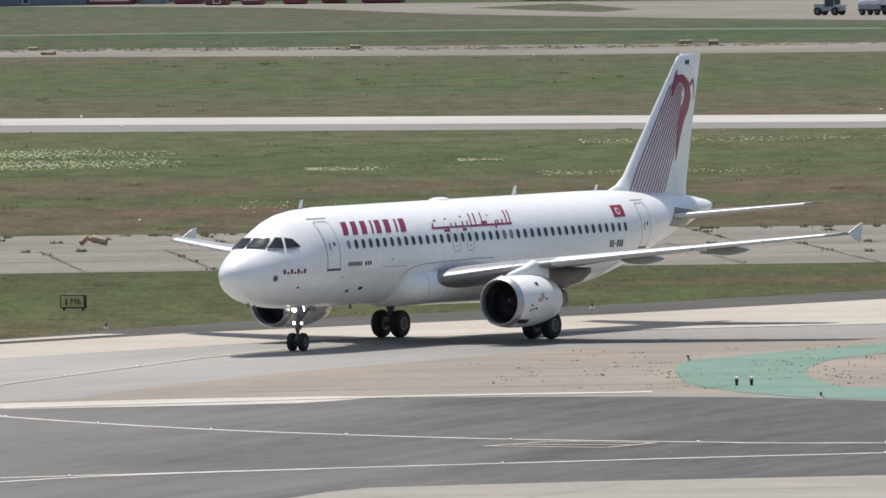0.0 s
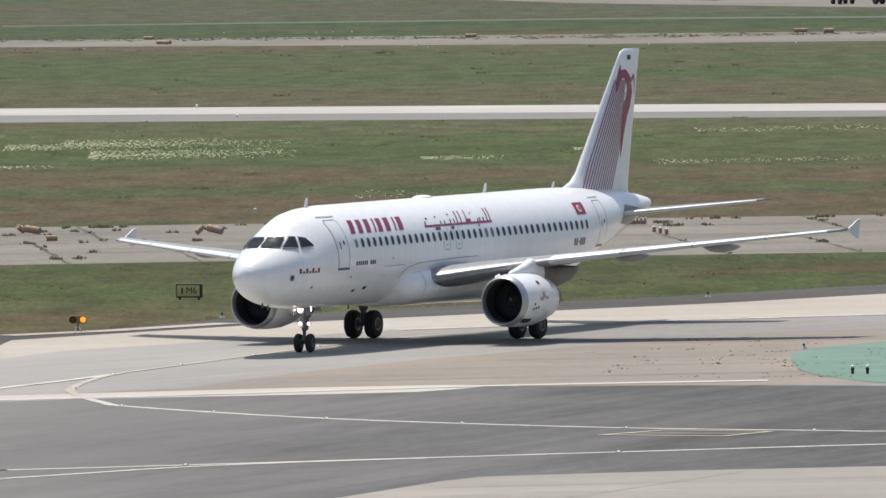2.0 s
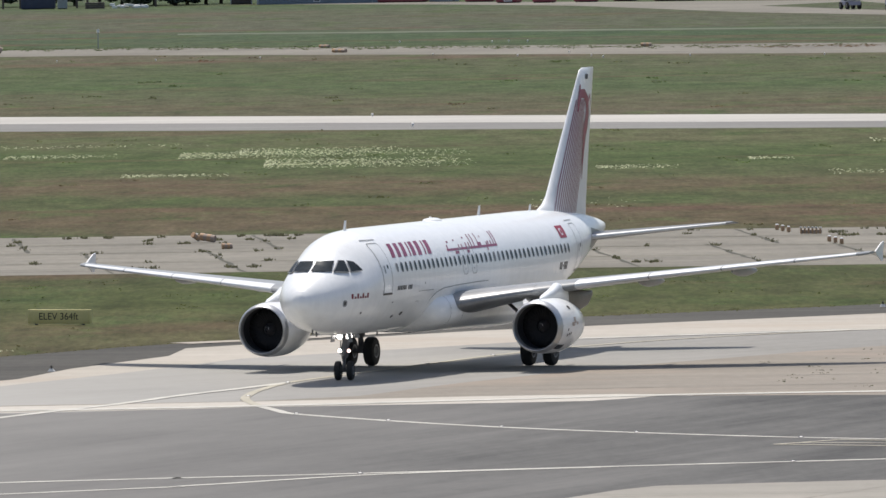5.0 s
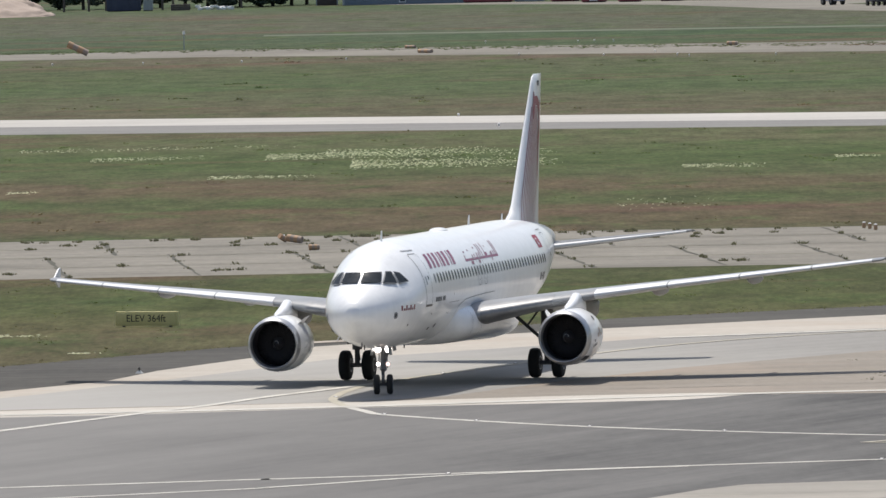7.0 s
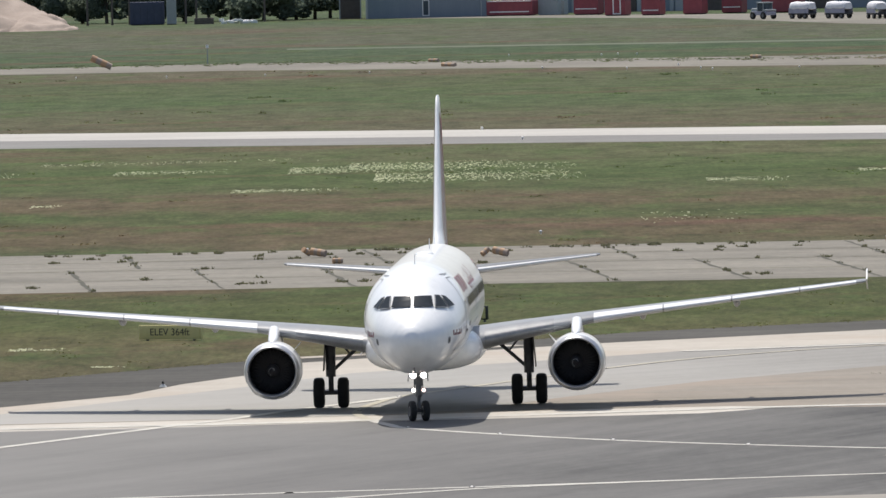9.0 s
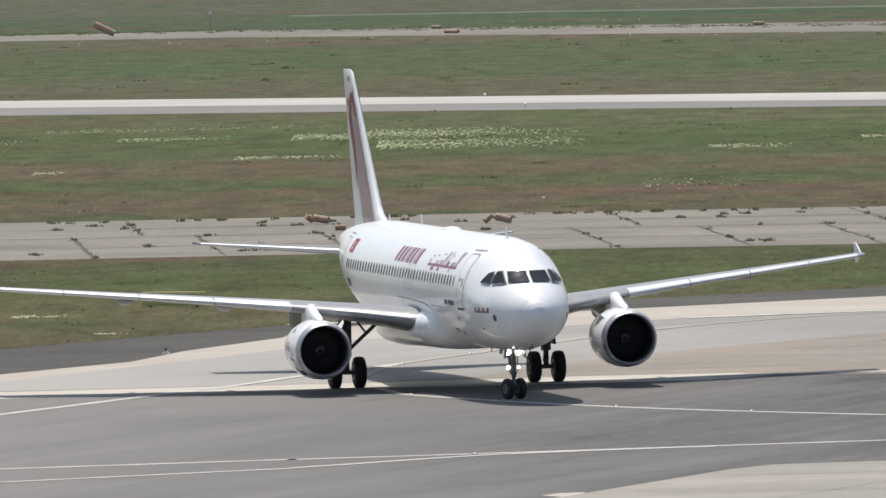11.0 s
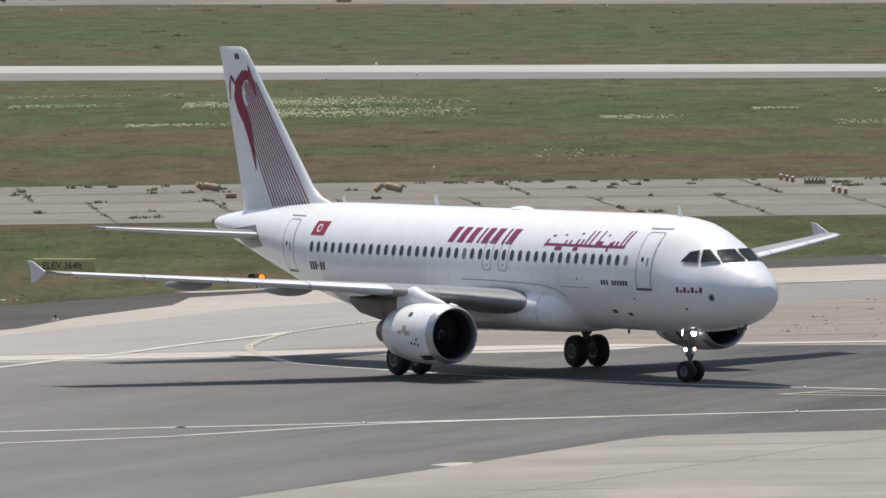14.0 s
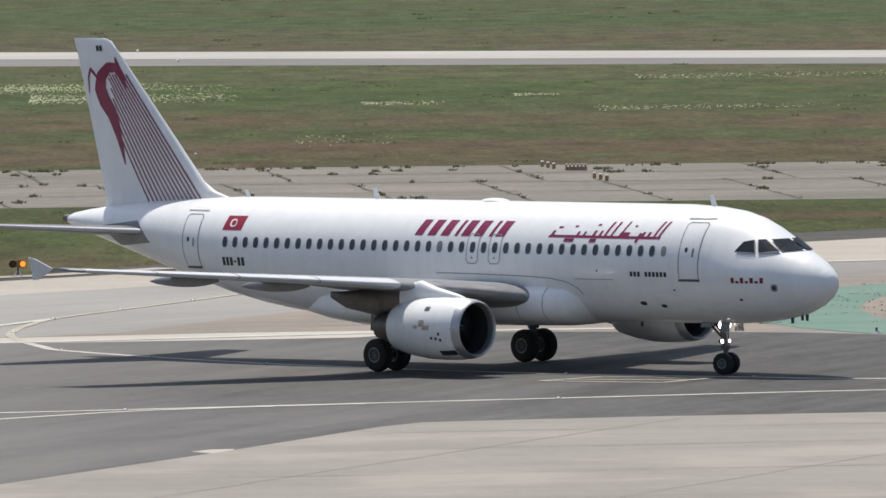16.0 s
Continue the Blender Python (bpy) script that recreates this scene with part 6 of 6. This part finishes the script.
def tree(x, y, h, spread, seed):
    """A broad tree: tapered trunk, limbs and a crown of leaf clumps."""
    rnd = random.Random(seed)
    root = tagged(new("tree"), "dense dark green broadleaf tree at the field's edge", "tree", "trees at the edge")
    bm = bmesh.new()
    add_tube(bm, (0, 0, 0), (0.1, 0, h * 0.5), 0.26, 0.16, 10)
    tips = []
    for k in range(8):
        u, rr = rnd.uniform(0, 6.28), rnd.uniform(0.4, 0.9) * spread
        tip = Vector((rr * math.cos(u), rr * math.sin(u) * 0.8, h * rnd.uniform(0.35, 0.95)))
        add_tube(bm, (0.05, 0, h * rnd.uniform(0.12, 0.45)), tip, 0.10, 0.03, 7)
        tips.append(tip)
    part("trunk", bm, M["bark"], root)
    spots = []
    for tip in tips + [Vector((0, 0, h * 0.8)), Vector((0.4 * spread, 0, h * 0.3)), Vector((-0.5 * spread, 0, h * 0.28))]:
        for k in range(150):
            v = Vector((rnd.gauss(0, 1), rnd.gauss(0, 1), rnd.gauss(0, 1))).normalized() * rnd.uniform(0.5, 1.0) ** 0.5 * spread * 0.42
            spots.append((tip.x + v.x, tip.y + v.y, max(0.15, tip.z + v.z * 0.9)))
    crown = tufts("crown", spots, (0.22, 0.5), M["leaves"], "dense dark green foliage", "", seed, 3, 1.6)
    for key in ("category", "kind"):
        if key in crown:
            del crown[key]
    crown.parent = root
    root.matrix_basis = pose(x, y, 0, 0, 0, seed * 37)
    return root


_r = random.Random(4)
_trees = [tree(0, 0, 7.0, 3.0, 21), tree(0, 0, 6.0, 3.4, 22), tree(0, 0, 4.0, 2.6, 23)]
_spots = [(-34.5, 1668), (-31.5, 1672), (-29.5, 1664), (-27, 1668), (-24.5, 1672), (-22.5, 1665), (-20, 1669), (-38, 1674), (-41.5, 1672), (-45, 1675), (-48.5, 1671), (-52, 1676), (-55.5, 1673), (-59, 1678), (-63, 1675), (-18, 1676), (-67, 1674), (-71, 1678), (-24, 1659), (-28.5, 1658)]
for k, (x, y) in enumerate(_spots):
    m = pose(x, y, 0, 0, 0, _r.uniform(0, 360))
    if k < 3:
        _trees[k].matrix_basis = m
    else:
        copy_thing(_trees[k % 3 if k < 18 else 2], m)


# ---- service convoy ----
def vehicle_wheel(parent, x, y, r):
    bm = bmesh.new()
    add_tube(bm, (x, y - 0.14, r), (x, y + 0.14, r), r, r * 0.97, 20)
    w = part("wheel", bm, M["rubber"], parent)
    bm = bmesh.new()
    add_tube(bm, (x, y - 0.16, r), (x, y + 0.16, r), r * 0.5, r * 0.5, 14)
    part("hub", bm, M["rim"], w)


tractor = tagged(new("baggage_tractor"), "grey open-cab tractor towing covered carts", "tractor")
block(tractor, "chassis", (0, 0, 0.75), (3.6, 1.5, 0.5), M["dolly"], bevel=0.08)
block(tractor, "bonnet", (1.15, 0, 1.15), (1.3, 1.3, 0.5), M["wall_pale"], "pale grey bonnet", 0.1)
block(tractor, "cab", (-0.35, 0, 1.55), (1.4, 1.4, 1.0), M["window"], "dark glazed cab", 0.06)
block(tractor, "cab_roof", (-0.35, 0, 2.12), (1.6, 1.55, 0.14), M["wall_pale"], bevel=0.05)
for sx in (-1.0, 0.3):
    for sy in (-0.7, 0.7):
        block(tractor, "cab_post", (sx, sy, 1.55), (0.08, 0.08, 1.1), M["wall_pale"])
block(tractor, "mudguard", (-1.35, 0, 1.15), (0.9, 1.6, 0.2), M["wall_pale"], bevel=0.06)
for sx in (-1.15, 1.2):
    for sy in (-0.78, 0.78):
        vehicle_wheel(tractor, sx, sy, 0.48)


def cart():
    root = tagged(new("covered_cart"), "violet-grey cart under a white tarpaulin, towed in line", "cart", "towed carts")
    block(root, "bed", (0, 0, 0.62), (3.4, 1.6, 0.25), M["dark_metal"], bevel=0.03)
    block(root, "side_panel", (0, -0.8, 1.05), (3.3, 0.06, 0.7), M["dolly"], "violet-grey side panel")
    block(root, "side_panel", (0, 0.8, 1.05), (3.3, 0.06, 0.7), M["dolly"])
    rings = []
    for x, s in ((-1.68, 0.80), (-1.5, 1.0), (-0.7, 1.08), (0.1, 1.0), (0.9, 1.1), (1.5, 0.98), (1.68, 0.78)):
        rings.append([(x, 0.84 * s * math.copysign(abs(math.cos(u)) ** 0.5, math.cos(u)), 1.35 + (0.78 if math.sin(u) > 0 else 0.2) * s * math.sin(u)) for u in (2 * math.pi * k / 24 for k in range(24))])
    part("tarpaulin", loft(rings), M["tarp"], root, "bulging white tarpaulin")
    bm = bmesh.new()
    add_tube(bm, (1.7, 0, 0.6), (2.35, 0, 0.6), 0.05, 0.05, 8)
    part("drawbar", bm, M["dark_metal"], root)
    for sx in (-1.1, 1.1):
        for sy in (-0.75, 0.75):
            vehicle_wheel(root, sx, sy, 0.36)
    return root


carts = [cart()]
for k in range(4):
    carts.append(copy_thing(carts[0], pose(0, 0, 0)))


# ---- motion ----
TAXI = (
    (0.0, 16.769, 512.997, -125.146),
    (0.5, 15.247, 510.734, -123.428),
    (1.0, 13.698, 508.439, -121.581),
    (1.5, 12.272, 506.125, -119.753),
    (2.0, 10.827, 503.759, -118.016),
    (2.5, 9.532, 501.343, -116.411),
    (3.0, 8.242, 498.885, -114.932),
    (3.5, 7.096, 496.394, -113.701),
    (4.0, 5.868, 493.834, -112.369),
    (6.5, 1.022, 480.813, -104.299),
    (7.0, 0.241, 478.074, -102.082),
    (7.5, -0.354, 475.282, -99.658),
    (8.0, -0.866, 472.467, -97.133),
    (8.5, -1.243, 469.684, -94.647),
    (9.0, -1.508, 466.937, -91.815),
    (11.5, -0.472, 453.393, -75.251),
    (12.0, 0.288, 450.777, -71.736),
    (12.5, 1.163, 448.244, -68.480),
    (13.0, 2.276, 445.748, -64.958),
    (13.5, 3.471, 443.303, -61.747),
    (14.0, 4.906, 440.872, -58.306),
    (14.5, 6.379, 438.500, -55.028),
    (15.0, 8.085, 436.207, -51.621),
    (15.5, 9.886, 433.999, -48.307),
    (16.0, 11.923, 431.798, -44.875),
)


def along(t):
    """The airliner's place, heading and distance rolled at a time, by the taxi rows."""
    ts = [r[0] for r in TAXI]
    return [float(np.interp(t, ts, [r[c] for r in TAXI])) for c in (1, 2, 3)]


ROAD = ((140, 1395), (92, 1438), (80, 1446), (66, 1500), (50, 1552), (38, 1563), (28, 1592), (18, 1612), (8, 1632), (-20, 1642))


def road_y(x):
    return float(np.interp(-x, [-p[0] for p in ROAD], [p[1] for p in ROAD]))


def steer_at(t):
    """The nose wheels' angle, from the turn of the heading over a second and a half."""
    a, b = max(0.0, t - 0.75), min(16.0, t + 0.75)
    (x0, y0, h0), (x1, y1, h1) = along(a), along(b)
    return math.atan2(radians(h1 - h0) * (MAIN - 5.07), math.hypot(x1 - x0, y1 - y0))


def motions():
    walk(airliner, [(t, pose(x, y, 0.024, 0, 0, h)) for t, x, y, h in TAXI])
    # wheels roll by the way that each one covers; the nose wheels steer
    steps = [k / 15 for k in range(241)]
    way, steer, rows = 0.0, [], {}
    turns = {id(w): 0.0 for w, _ in main_wheels + nose_wheels}
    last = None
    for t in steps:
        x, y, h = along(t)
        if last:
            d, dh = math.hypot(x - last[0], y - last[1]), radians(h - last[2])
            angle = steer_at(t)
            for w, off in main_wheels:
                turns[id(w)] += (d - dh * off) / 0.585
            for w, off in nose_wheels:
                turns[id(w)] += (d / math.cos(angle) - dh * off) / 0.38
        else:
            angle = steer_at(t)
        last = (x, y, h)
        for w, off in main_wheels:
            rows.setdefault(w, []).append((t, pose(0, off, 0.585) @ Matrix.Rotation(turns[id(w)], 4, "Y")))
        leg = pose(NOSE_X, 0, 0) @ Matrix.Rotation(angle, 4, "Z")
        rows.setdefault(nose_gear, []).append((t, leg))
        for w, off in nose_wheels:
            rows.setdefault(w, []).append((t, leg @ pose(0, off, 0.38) @ Matrix.Rotation(turns[id(w)], 4, "Y")))
    for thing, keys in rows.items():
        walk(thing, keys)
    # the convoy drives along the service road, each cart in the tractor's track
    for k, thing in enumerate([tractor] + carts):
        keys = []
        for t in range(17):
            x = float(np.interp(t, [0, 9, 12.5, 16], [90.6, 38.6, 24.5, 13.0])) + (0 if k == 0 else 0.4 + 4.5 * k)
            heading = math.degrees(math.atan2(road_y(x - 1.5) - road_y(x + 1.5), -3.0))
            keys.append((t, pose(x, road_y(x), 0.02, 0, 0, heading)))
        walk(thing, keys)


motions()
